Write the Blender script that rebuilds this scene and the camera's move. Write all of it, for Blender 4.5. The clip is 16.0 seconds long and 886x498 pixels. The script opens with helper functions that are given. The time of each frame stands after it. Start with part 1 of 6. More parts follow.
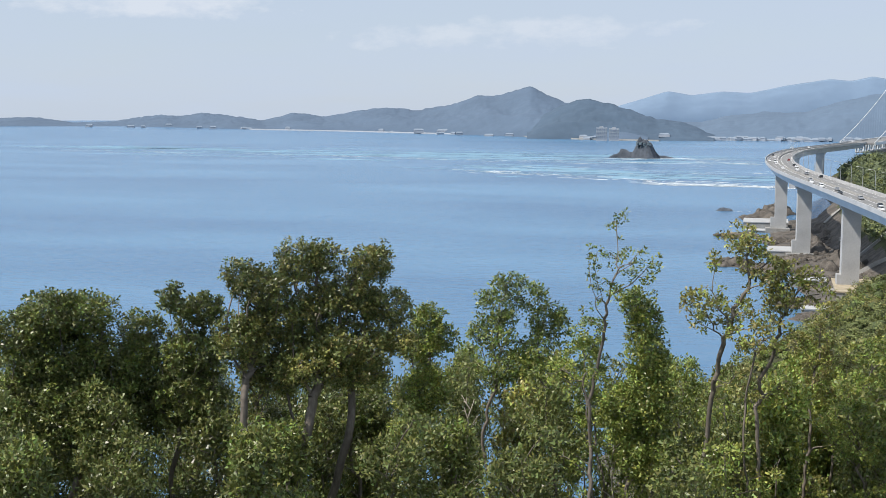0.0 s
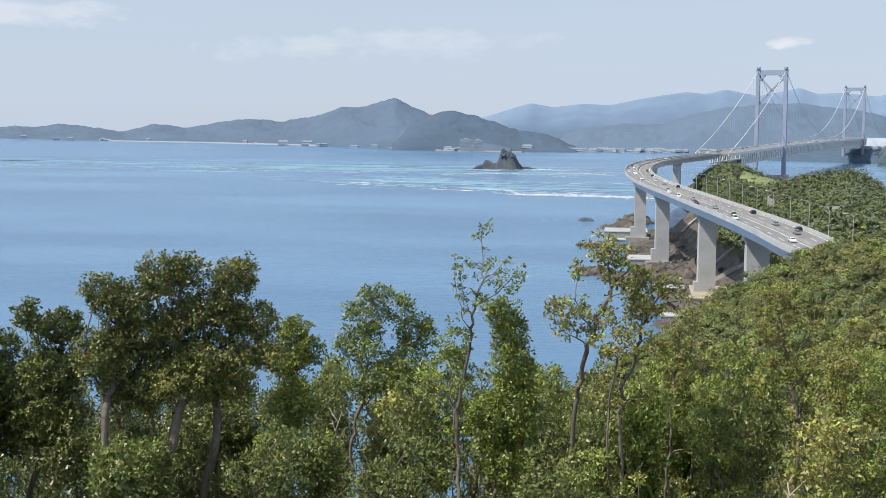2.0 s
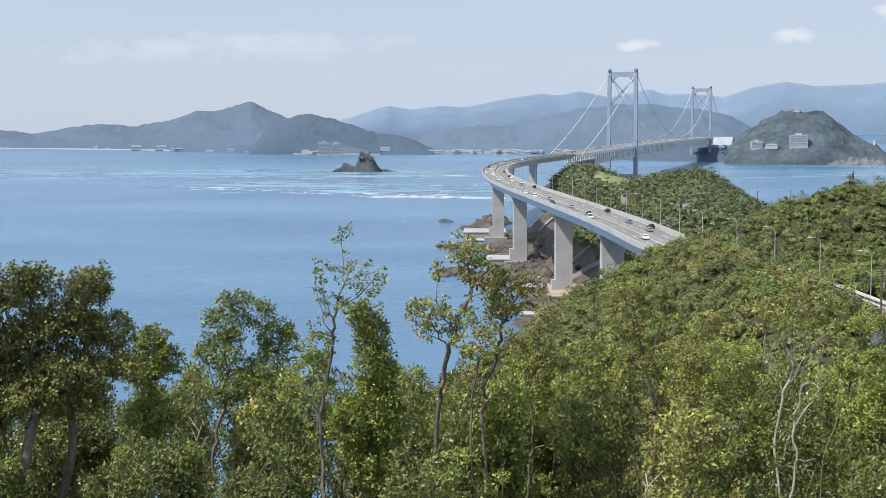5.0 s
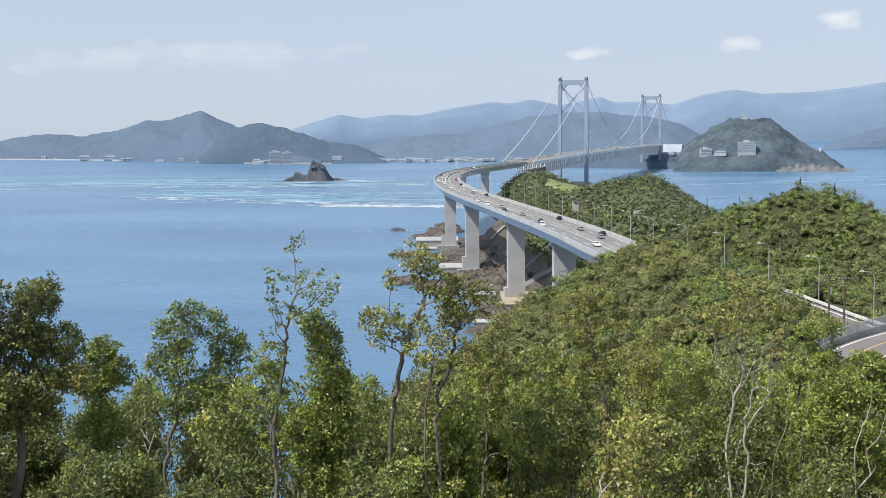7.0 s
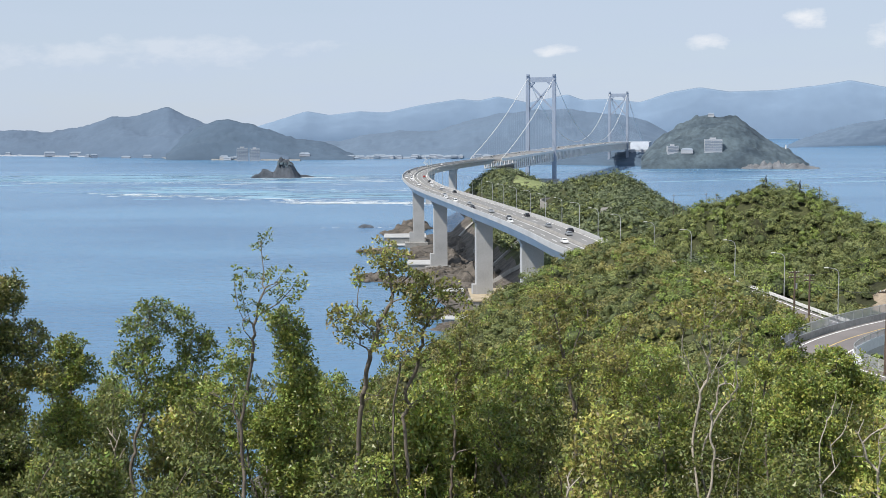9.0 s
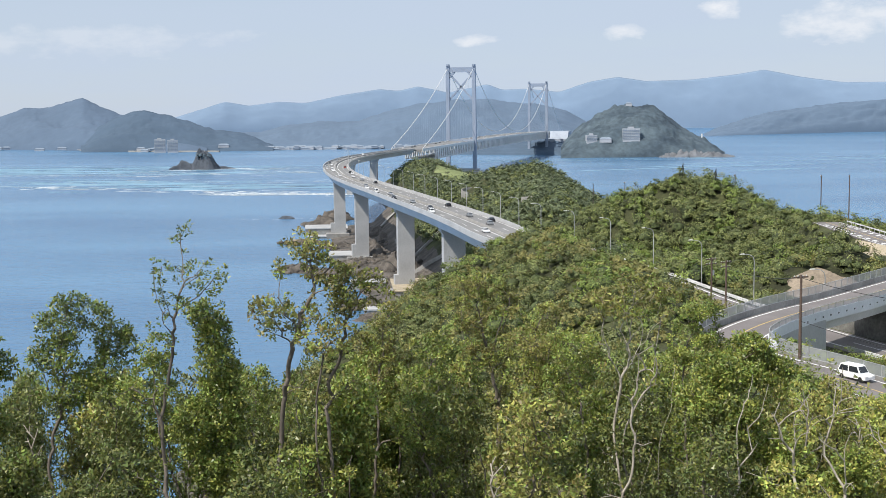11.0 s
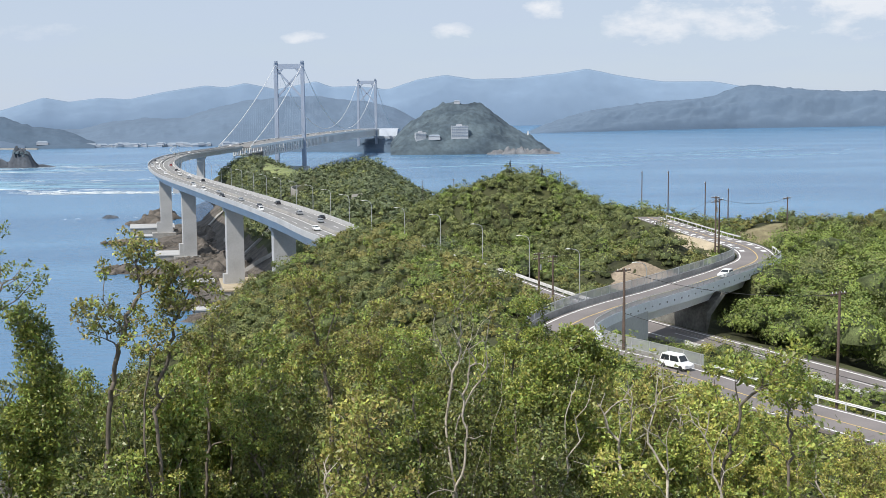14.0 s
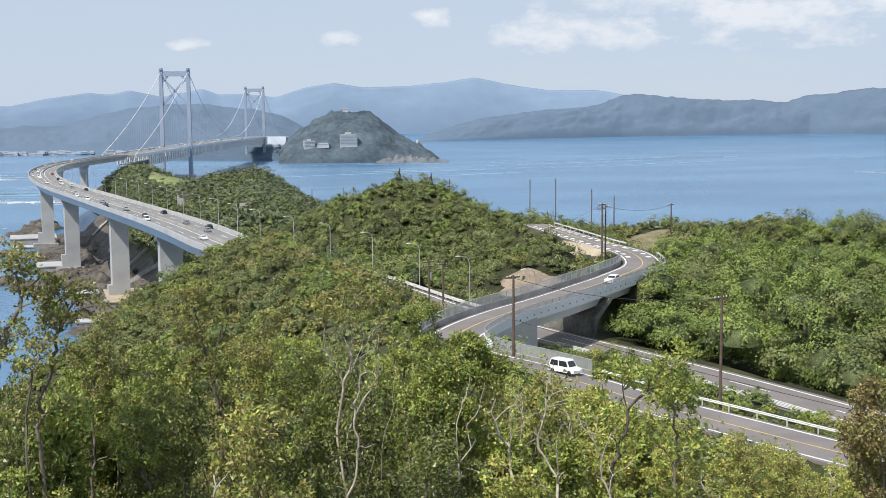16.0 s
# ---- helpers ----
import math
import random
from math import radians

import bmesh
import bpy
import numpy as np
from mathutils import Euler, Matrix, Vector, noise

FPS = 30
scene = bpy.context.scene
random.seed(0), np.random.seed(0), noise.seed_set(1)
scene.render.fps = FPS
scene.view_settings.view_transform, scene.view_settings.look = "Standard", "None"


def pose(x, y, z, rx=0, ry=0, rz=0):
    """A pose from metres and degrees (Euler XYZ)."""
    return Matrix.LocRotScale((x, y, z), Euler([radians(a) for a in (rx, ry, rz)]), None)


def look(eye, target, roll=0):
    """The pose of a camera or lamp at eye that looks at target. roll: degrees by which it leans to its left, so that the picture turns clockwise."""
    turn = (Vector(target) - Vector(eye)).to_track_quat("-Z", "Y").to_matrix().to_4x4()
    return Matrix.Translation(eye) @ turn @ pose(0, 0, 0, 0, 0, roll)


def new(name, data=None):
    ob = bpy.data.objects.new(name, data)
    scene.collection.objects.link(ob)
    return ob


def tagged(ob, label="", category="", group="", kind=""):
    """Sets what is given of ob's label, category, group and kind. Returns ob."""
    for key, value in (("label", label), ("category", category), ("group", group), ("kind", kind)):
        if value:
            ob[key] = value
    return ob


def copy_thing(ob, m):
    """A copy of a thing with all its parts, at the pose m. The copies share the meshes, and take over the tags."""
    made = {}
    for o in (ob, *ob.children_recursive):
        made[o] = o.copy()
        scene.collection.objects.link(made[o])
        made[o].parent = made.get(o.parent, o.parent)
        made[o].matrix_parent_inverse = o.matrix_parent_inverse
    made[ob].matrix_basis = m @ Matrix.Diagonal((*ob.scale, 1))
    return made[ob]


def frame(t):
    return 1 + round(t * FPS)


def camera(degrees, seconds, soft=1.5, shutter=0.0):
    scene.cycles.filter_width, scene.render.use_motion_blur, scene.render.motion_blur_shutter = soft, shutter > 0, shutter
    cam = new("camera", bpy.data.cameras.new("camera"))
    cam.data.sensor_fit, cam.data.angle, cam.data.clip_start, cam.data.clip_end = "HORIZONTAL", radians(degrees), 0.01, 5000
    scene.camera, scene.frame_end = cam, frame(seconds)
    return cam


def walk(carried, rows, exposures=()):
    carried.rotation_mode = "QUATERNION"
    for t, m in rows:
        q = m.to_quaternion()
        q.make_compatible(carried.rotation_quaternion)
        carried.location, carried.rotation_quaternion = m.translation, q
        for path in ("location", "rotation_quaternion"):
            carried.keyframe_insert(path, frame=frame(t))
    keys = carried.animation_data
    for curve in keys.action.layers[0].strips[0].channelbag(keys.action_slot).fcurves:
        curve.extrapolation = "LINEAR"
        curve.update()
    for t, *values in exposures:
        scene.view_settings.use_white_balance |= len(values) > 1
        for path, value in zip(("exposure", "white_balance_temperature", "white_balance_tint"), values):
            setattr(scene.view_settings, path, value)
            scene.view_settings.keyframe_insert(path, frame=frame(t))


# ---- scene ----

# ---- camera: stands on a hilltop lookout and pans to the right ----
cam = camera(39.75, 16.0, soft=0.5)
EYE = (0.0, 0.0, 78.0)
PAN = [  # seconds, heading to the right, tilt, roll (degrees)
    (0.0, -15.080, -6.557, 0.140),
    (0.5, -13.851, -6.458, 0.197),
    (1.0, -12.266, -6.310, 0.299),
    (1.5, -10.533, -6.136, 0.232),
    (2.0, -8.791, -6.004, 0.254),
    (2.5, -7.232, -5.928, 0.202),
    (3.0, -5.931, -5.898, 0.098),
    (3.5, -4.778, -5.918, 0.108),
    (4.0, -3.792, -5.915, -0.033),
    (6.5, -0.497, -5.659, -0.431),
    (7.0, 0.000, -5.500, -0.500),
    (7.5, 0.404, -5.468, -0.500),
    (8.0, 0.739, -5.513, -0.419),
    (10.5, 3.858, -5.995, -0.529),
    (11.0, 5.168, -6.144, -0.600),
    (11.5, 6.510, -6.251, -0.675),
    (12.0, 7.798, -6.328, -0.730),
    (12.5, 9.075, -6.385, -0.757),
    (13.0, 10.405, -6.405, -0.658),
    (13.5, 11.760, -6.401, -0.587),
    (14.0, 13.110, -6.342, -0.435),
    (14.5, 14.464, -6.219, -0.355),
    (15.0, 15.784, -6.118, -0.335),
    (15.5, 17.090, -6.032, -0.351),
    (16.0, 18.279, -5.997, -0.367),
]
walk(cam, [(t, pose(*EYE, 90 + tilt, 0, -head) @ pose(0, 0, 0, 0, 0, roll)) for t, head, tilt, roll in PAN])

# ---- sky and sun ----
SUN_ELEV, SUN_HEAD = radians(52), radians(236)   # heading clockwise from +y
world = bpy.data.worlds.new("sky")
scene.world = world
world.use_nodes = True
wn, wl = world.node_tree.nodes, world.node_tree.links
wn.clear()
w_out = wn.new("ShaderNodeOutputWorld")
w_bg = wn.new("ShaderNodeBackground")
w_sky = wn.new("ShaderNodeTexSky")
w_sky.sky_type, w_sky.sun_disc = "NISHITA", False
w_sky.sun_elevation, w_sky.sun_rotation = SUN_ELEV, SUN_HEAD
w_sky.air_density, w_sky.dust_density, w_sky.ozone_density, w_sky.altitude = 1.0, 0.4, 1.5, 80
w_bg.inputs["Strength"].default_value = 0.11
# thin high cloud veil, and small heaps of cloud low over the horizon to the right
w_tc = wn.new("ShaderNodeTexCoord")


def sky_noise(scale, detail, stretch, lo, hi, low_col, high_col):
    mp, no, ra = wn.new("ShaderNodeMapping"), wn.new("ShaderNodeTexNoise"), wn.new("ShaderNodeValToRGB")
    mp.inputs["Scale"].default_value = stretch
    no.inputs["Scale"].default_value, no.inputs["Detail"].default_value, no.inputs["Roughness"].default_value = scale, detail, 0.6
    for e, p, c in zip(ra.color_ramp.elements, (lo, hi), (low_col, high_col)):
        e.position, e.color = p, (c, c, c, 1)
    wl.new(w_tc.outputs["Generated"], mp.inputs["Vector"])
    wl.new(mp.outputs["Vector"], no.inputs["Vector"])
    wl.new(no.outputs["Fac"], ra.inputs["Fac"])
    return ra.outputs["Color"]


def cloud_patch(head, el, wide, high):
    """One heap of cloud round a direction of the sky, soft and ragged at its edge."""
    h, e = radians(head), radians(el)
    c = Vector((math.sin(h) * math.cos(e), math.cos(h) * math.cos(e), math.sin(e)))
    side = Vector((math.cos(h), -math.sin(h), 0))
    mp = wn.new("ShaderNodeVectorMath")
    mp.operation = "SUBTRACT"
    mp.inputs[1].default_value = c
    wl.new(w_tc.outputs["Generated"], mp.inputs[0])
    parts = []
    for axis, size in ((side, wide), (Vector((0, 0, 1)), high)):
        dt = wn.new("ShaderNodeVectorMath")
        dt.operation = "DOT_PRODUCT"
        dt.inputs[1].default_value = axis / math.radians(size)
        wl.new(mp.outputs[0], dt.inputs[0])
        sq = wn.new("ShaderNodeMath")
        sq.operation = "POWER"
        ab = wn.new("ShaderNodeMath")
        ab.operation = "ABSOLUTE"
        wl.new(dt.outputs["Value"], ab.inputs[0])
        wl.new(ab.outputs[0], sq.inputs[0])
        sq.inputs[1].default_value = 2.0
        parts.append(sq.outputs[0])
    ad = wn.new("ShaderNodeMath")
    wl.new(parts[0], ad.inputs[0])
    wl.new(parts[1], ad.inputs[1])
    inv = wn.new("ShaderNodeMath")
    inv.operation = "SUBTRACT"
    inv.inputs[0].default_value = 1.0
    wl.new(ad.outputs[0], inv.inputs[1])
    return inv.outputs[0]


w_veil = sky_noise(1.6, 7.0, (3, 3, 16), 0.30, 0.72, 0.80, 0.98)
w_mix = wn.new("ShaderNodeMixRGB")
w_mix.inputs["Color2"].default_value = (5.05, 5.9, 7.25, 1)
wl.new(w_veil, w_mix.inputs["Fac"])
wl.new(w_sky.outputs["Color"], w_mix.inputs["Color1"])
w_ragged = sky_noise(22.0, 6.0, (1, 1, 2.2), 0.25, 0.75, -0.2, 1.0)
sky_now = w_mix.outputs["Color"]
for head, el, wide, high, amount in ((6.8, 3.5, 1.1, 0.32, 0.8), (13.6, 3.75, 1.0, 0.5, 0.8), (18.0, 4.75, 1.1, 0.6, 1.0), (24.5, 4.0, 4.5, 1.0, 0.8), (33.0, 4.5, 5.5, 1.5, 0.85), (28.0, 5.6, 6, 1.2, 0.7), (-27, 4.6, 7, 0.7, 0.5), (-12, 3.4, 9, 0.8, 0.35), (44, 5, 7, 1.6, 0.7)):
    blob = cloud_patch(head, el, wide, high)
    mul = wn.new("ShaderNodeMath")
    mul.operation = "MULTIPLY_ADD"
    mul.use_clamp = True
    wl.new(w_ragged, mul.inputs[0])
    mul.inputs[1].default_value = 2.4
    sub = wn.new("ShaderNodeMath")
    sub.operation = "SUBTRACT"
    wl.new(blob, sub.inputs[0])
    sub.inputs[1].default_value = 1.45
    wl.new(sub.outputs[0], mul.inputs[2])
    am = wn.new("ShaderNodeMath")
    am.operation = "MULTIPLY"
    am.inputs[1].default_value = amount
    wl.new(mul.outputs[0], am.inputs[0])
    mx = wn.new("ShaderNodeMixRGB")
    mx.inputs["Color2"].default_value = (7.6, 7.9, 8.4, 1)
    wl.new(am.outputs[0], mx.inputs["Fac"])
    wl.new(sky_now, mx.inputs["Color1"])
    sky_now = mx.outputs["Color"]
wl.new(sky_now, w_bg.inputs["Color"])
wl.new(w_bg.outputs["Background"], w_out.inputs["Surface"])

sun = new("sun", bpy.data.lights.new("sun", "SUN"))
sun.data.energy, sun.data.angle, sun.data.color = 4.8, radians(0.6), (1.0, 0.95, 0.87)
sun_from = Vector((math.sin(SUN_HEAD) * math.cos(SUN_ELEV), math.cos(SUN_HEAD) * math.cos(SUN_ELEV), math.sin(SUN_ELEV)))
sun.matrix_world = look(sun_from * 300, (0, 0, 0))
scene.view_settings.exposure = 0.0

# ---- materials ----
def material(name, color, rough=0.7, metal=0.0, vary=0.25, scale=1.0, fine=12.0, bump=0.0, tint=None, island=0.0, translucent=0.0, obj_random=0.0, spec=0.4, stretch=(1, 1, 1), glow=None):
    """A surface with colour varied at two scales, an optional bump, and variation from piece to piece."""
    m = bpy.data.materials.new(name)
    m.use_nodes = True
    n, l = m.node_tree.nodes, m.node_tree.links
    b = n["Principled BSDF"]
    b.inputs["Roughness"].default_value, b.inputs["Metallic"].default_value = rough, metal
    b.inputs["Specular IOR Level"].default_value = spec
    tc = n.new("ShaderNodeTexCoord")
    mp = n.new("ShaderNodeMapping")
    mp.inputs["Scale"].default_value = stretch
    l.new(tc.outputs["Object"], mp.inputs["Vector"])
    big, small = n.new("ShaderNodeTexNoise"), n.new("ShaderNodeTexNoise")
    for node, s, d in ((big, scale, 4.0), (small, fine, 5.0)):
        node.inputs["Scale"].default_value, node.inputs["Detail"].default_value = s, d
        l.new(mp.outputs["Vector"], node.inputs["Vector"])
    dark = tuple(c * (1 - vary) for c in color)
    light = tint or tuple(min(1.0, c * (1 + vary)) for c in color)
    ramp = n.new("ShaderNodeMixRGB")
    ramp.inputs["Color1"].default_value, ramp.inputs["Color2"].default_value = (*dark, 1), (*light, 1)
    spread = n.new("ShaderNodeMapRange")
    spread.inputs["From Min"].default_value, spread.inputs["From Max"].default_value = 0.3, 0.7
    l.new(big.outputs["Fac"], spread.inputs["Value"])
    l.new(spread.outputs["Result"], ramp.inputs["Fac"])
    grain = n.new("ShaderNodeMixRGB")
    grain.blend_type = "MULTIPLY"
    grain.inputs["Fac"].default_value = 1.0
    gr = n.new("ShaderNodeMapRange")
    gr.inputs["From Min"].default_value, gr.inputs["From Max"].default_value = 0.3, 0.7
    gr.inputs["To Min"].default_value, gr.inputs["To Max"].default_value = 1 - vary * 0.8, 1 + vary * 0.5
    l.new(small.outputs["Fac"], gr.inputs["Value"])
    l.new(ramp.outputs["Color"], grain.inputs["Color1"])
    l.new(gr.outputs["Result"], grain.inputs["Color2"])
    color_out = grain.outputs["Color"]
    if island or obj_random:
        hsv = n.new("ShaderNodeHueSaturation")
        src = n.new("ShaderNodeNewGeometry") if island else n.new("ShaderNodeObjectInfo")
        rnd = src.outputs["Random Per Island"] if island else src.outputs["Random"]
        amt = island or obj_random
        hue, val = n.new("ShaderNodeMapRange"), n.new("ShaderNodeMapRange")
        hue.inputs["To Min"].default_value, hue.inputs["To Max"].default_value = 0.5 - 0.05 * amt, 0.5 + 0.045 * amt
        val.inputs["To Min"].default_value, val.inputs["To Max"].default_value = 1 - 0.55 * amt, 1 + 0.55 * amt
        mul = n.new("ShaderNodeMath")
        mul.operation = "MULTIPLY"
        mul.inputs[1].default_value = 7.31
        fr = n.new("ShaderNodeMath")
        fr.operation = "FRACT"
        l.new(rnd, hue.inputs["Value"])
        l.new(rnd, mul.inputs[0])
        l.new(mul.outputs[0], fr.inputs[0])
        l.new(fr.outputs[0], val.inputs["Value"])
        l.new(hue.outputs["Result"], hsv.inputs["Hue"])
        l.new(val.outputs["Result"], hsv.inputs["Value"])
        l.new(color_out, hsv.inputs["Color"])
        color_out = hsv.outputs["Color"]
    l.new(color_out, b.inputs["Base Color"])
    if bump:
        bp = n.new("ShaderNodeBump")
        bp.inputs["Strength"].default_value, bp.inputs["Distance"].default_value = bump, 0.3 / fine
        l.new(small.outputs["Fac"], bp.inputs["Height"])
        l.new(bp.outputs["Normal"], b.inputs["Normal"])
    if glow:
        b.inputs["Emission Color"].default_value, b.inputs["Emission Strength"].default_value = (*glow, 1), 1.0
    if translucent:
        tr, mx = n.new("ShaderNodeBsdfTranslucent"), n.new("ShaderNodeMixShader")
        mx.inputs["Fac"].default_value = translucent
        l.new(color_out, tr.inputs["Color"])
        l.new(b.outputs["BSDF"], mx.inputs[1])
        l.new(tr.outputs["BSDF"], mx.inputs[2])
        l.new(mx.outputs["Shader"], n["Material Output"].inputs["Surface"])
    return m


M_LEAF = material("leaf_green", (0.174, 0.230, 0.050), 0.42, vary=0.35, scale=0.8, fine=5, tint=(0.280, 0.336, 0.074), island=0.9, translucent=0.2, spec=0.5)
M_LEAF_DARK = material("leaf_dark", (0.112, 0.143, 0.040), 0.40, vary=0.35, scale=0.8, fine=5, tint=(0.196, 0.222, 0.062), island=0.9, translucent=0.18, spec=0.5)
M_LEAF_OLIVE = material("leaf_olive", (0.224, 0.230, 0.063), 0.45, vary=0.35, scale=0.8, fine=5, tint=(0.358, 0.336, 0.095), island=0.9, translucent=0.2, spec=0.45)
M_LEAF_RUST = material("leaf_brownish", (0.213, 0.179, 0.067), 0.5, vary=0.35, scale=0.8, fine=5, tint=(0.314, 0.246, 0.101), island=0.8, translucent=0.15, spec=0.4)
M_LEAF_YOUNG = material("leaf_young", (0.280, 0.342, 0.065), 0.42, vary=0.3, scale=0.8, fine=5, tint=(0.426, 0.470, 0.112), island=0.9, translucent=0.22, spec=0.45)
M_LEAF_YELLOW = material("leaf_yellow_green", (0.381, 0.386, 0.078), 0.45, vary=0.25, scale=0.8, fine=5, tint=(0.515, 0.493, 0.134), island=0.85, translucent=0.22, spec=0.4)
# dark green for crown cores: shade between leaf sprays put into colour
M_CROWN_SHADE = material("crown_core_shade", (0.075, 0.095, 0.033), 0.8, vary=0.6, scale=0.6, fine=5, bump=1.0)
M_SHRUB = material("shrub_leaf", (0.165, 0.208, 0.074), 0.6, vary=0.5, scale=0.22, fine=3, tint=(0.28, 0.31, 0.103), island=0.4, translucent=0.12)
M_SHRUB_YOUNG = material("shrub_leaf_light", (0.180, 0.262, 0.062), 0.6, vary=0.45, scale=0.22, fine=3, tint=(0.31, 0.39, 0.09), island=0.4, translucent=0.15)
M_SHRUB_OLIVE = material("shrub_leaf_olive", (0.24, 0.24, 0.077), 0.6, vary=0.45, scale=0.22, fine=3, tint=(0.34, 0.315, 0.10), island=0.3, translucent=0.12)
M_SHRUB_YELLOW = material("shrub_leaf_yellow", (0.27, 0.29, 0.06), 0.6, vary=0.5, scale=0.22, fine=3, tint=(0.40, 0.40, 0.09), island=0.55, translucent=0.12)
# cape shrubs: leaf colour dulled and blued in place of haze
M_SHRUB_CAPE = material("shrub_leaf_cape_hazed", (0.125, 0.165, 0.085), 0.7, vary=0.45, scale=0.1, fine=1.2, tint=(0.19, 0.225, 0.115), island=0.35)
M_BARK = material("bark", (0.165, 0.14, 0.115), 0.9, vary=0.4, scale=2, fine=30, bump=0.5, stretch=(1, 1, 0.3))
M_BARK_PALE = material("bark_pale", (0.40, 0.355, 0.295), 0.9, vary=0.35, scale=2, fine=30, bump=0.5)
M_SOIL = material("soil", (0.052, 0.056, 0.024), 0.95, vary=0.5, scale=0.08, fine=1.5, tint=(0.086, 0.095, 0.034), bump=0.5)
M_CONC = material("concrete", (0.430, 0.430, 0.430), 0.85, vary=0.12, scale=0.12, fine=2.0, bump=0.15)
M_CONC_DARK = material("concrete_weathered_shaded", (0.310, 0.301, 0.284), 0.9, vary=0.2, scale=0.2, fine=2.0, bump=0.2)
M_ASPHALT = material("asphalt", (0.198, 0.178, 0.172), 0.9, vary=0.15, scale=0.15, fine=6, bump=0.2)
M_ASPHALT_PALE = material("asphalt_bleached", (0.215, 0.211, 0.206), 0.9, vary=0.12, scale=0.1, fine=5, bump=0.2)
M_LINE = material("road_paint", (0.78, 0.78, 0.76), 0.7, vary=0.12, scale=0.5, fine=8)
# grey bridge paint with blue haze mixed into the colour
M_STEEL = material("steel_paint_hazed", (0.285, 0.33, 0.41), 0.55, vary=0.08, scale=0.05, fine=1)
M_GIRDER = material("girder_paint", (0.58, 0.61, 0.66), 0.5, vary=0.08, scale=0.1, fine=2)
M_PARAPET = material("parapet_paint", (0.70, 0.72, 0.75), 0.6, vary=0.08, scale=0.15, fine=2, bump=0.05)
# the next concrete is darkened to stand for shade under the road bridge
M_CONC_SHADED = material("concrete_shaded", (0.17, 0.165, 0.15), 0.95, vary=0.35, scale=0.3, fine=2, bump=0.3)
M_LINE_YELLOW = material("road_paint_yellow", (0.62, 0.45, 0.15), 0.7, vary=0.12, scale=0.5, fine=8)
# anchorage concrete, its grey-blue holding the haze of distance
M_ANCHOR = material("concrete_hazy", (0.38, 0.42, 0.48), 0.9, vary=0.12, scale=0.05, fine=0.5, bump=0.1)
M_WHITE = material("white_paint", (0.645, 0.645, 0.636), 0.5, vary=0.06, scale=0.5, fine=5)
M_GALV = material("galvanised", (0.473, 0.482, 0.482), 0.45, metal=0.4, vary=0.1, scale=0.5, fine=8)
M_WOODPOLE = material("pole_brown", (0.120, 0.086, 0.069), 0.85, vary=0.25, scale=1, fine=10)
M_ROCK = material("rock", (0.086, 0.077, 0.067), 0.9, vary=0.5, scale=0.15, fine=1.3, bump=1.0, tint=(0.172, 0.148, 0.125))
M_SAND = material("bare_sand", (0.430, 0.361, 0.258), 0.95, vary=0.2, scale=0.3, fine=3, bump=0.3)
M_GLASS = material("dark_glass", (0.03, 0.035, 0.04), 0.08, vary=0.05, spec=0.6)
M_TYRE = material("tyre", (0.02, 0.02, 0.02), 0.8, vary=0.1)
M_LAWN = material("mown_grass", (0.19, 0.235, 0.085), 0.9, vary=0.3, scale=0.05, fine=0.8, tint=(0.27, 0.30, 0.12), bump=0.3)
M_DRY = material("dry_slope", (0.21, 0.175, 0.105), 0.95, vary=0.35, scale=0.3, fine=2, tint=(0.27, 0.24, 0.13), bump=0.5)
M_EARTH = material("bare_earth", (0.29, 0.235, 0.175), 0.95, vary=0.3, scale=0.2, fine=2, bump=0.5)
M_FOAM = material("sea_foam", (0.688, 0.731, 0.757), 0.8, vary=0.1, scale=0.02, fine=0.3)
M_SURF = material("disturbed_water", (0.189, 0.344, 0.456), 0.45, vary=0.15, scale=0.01, fine=0.1)
# far shore roofs and walls: distance haze is put into both colours
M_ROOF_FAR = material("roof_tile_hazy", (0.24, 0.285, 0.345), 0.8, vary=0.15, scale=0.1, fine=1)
M_HAZE_WALL = material("pale_wall_hazed", (0.413, 0.430, 0.464), 0.8, vary=0.08, scale=0.05, fine=0.5)
M_CAR_WHITE = material("car_white", (0.80, 0.80, 0.80), 0.2, vary=0.03, spec=0.6)
M_CAR_BLACK = material("car_black", (0.017, 0.017, 0.022), 0.2, vary=0.05, spec=0.6)
M_CAR_SILVER = material("car_silver", (0.387, 0.396, 0.413), 0.3, metal=0.5, vary=0.03)
M_CAR_RED = material("car_red", (0.301, 0.034, 0.026), 0.25, vary=0.05, spec=0.6)
M_LAMP_HEAD = material("lamp_head", (0.602, 0.602, 0.533), 0.4, vary=0.05)
M_WIRE = material("black_wire", (0.026, 0.026, 0.026), 0.6, vary=0.1)


def mesh_material():
    """Woven wire panel, half of it open."""
    m = material("fence_mesh", (0.54, 0.56, 0.59), 0.5, metal=0.2, vary=0.08, scale=0.4, fine=3)
    n, l = m.node_tree.nodes, m.node_tree.links
    tr, mx = n.new("ShaderNodeBsdfTransparent"), n.new("ShaderNodeMixShader")
    mx.inputs["Fac"].default_value = 0.5
    l.new(n["Principled BSDF"].outputs["BSDF"], mx.inputs[1])
    l.new(tr.outputs["BSDF"], mx.inputs[2])
    l.new(mx.outputs["Shader"], n["Material Output"].inputs["Surface"])
    return m


M_MESH = mesh_material()

# ---- building tools ----
HOLD = Matrix.Identity(4)


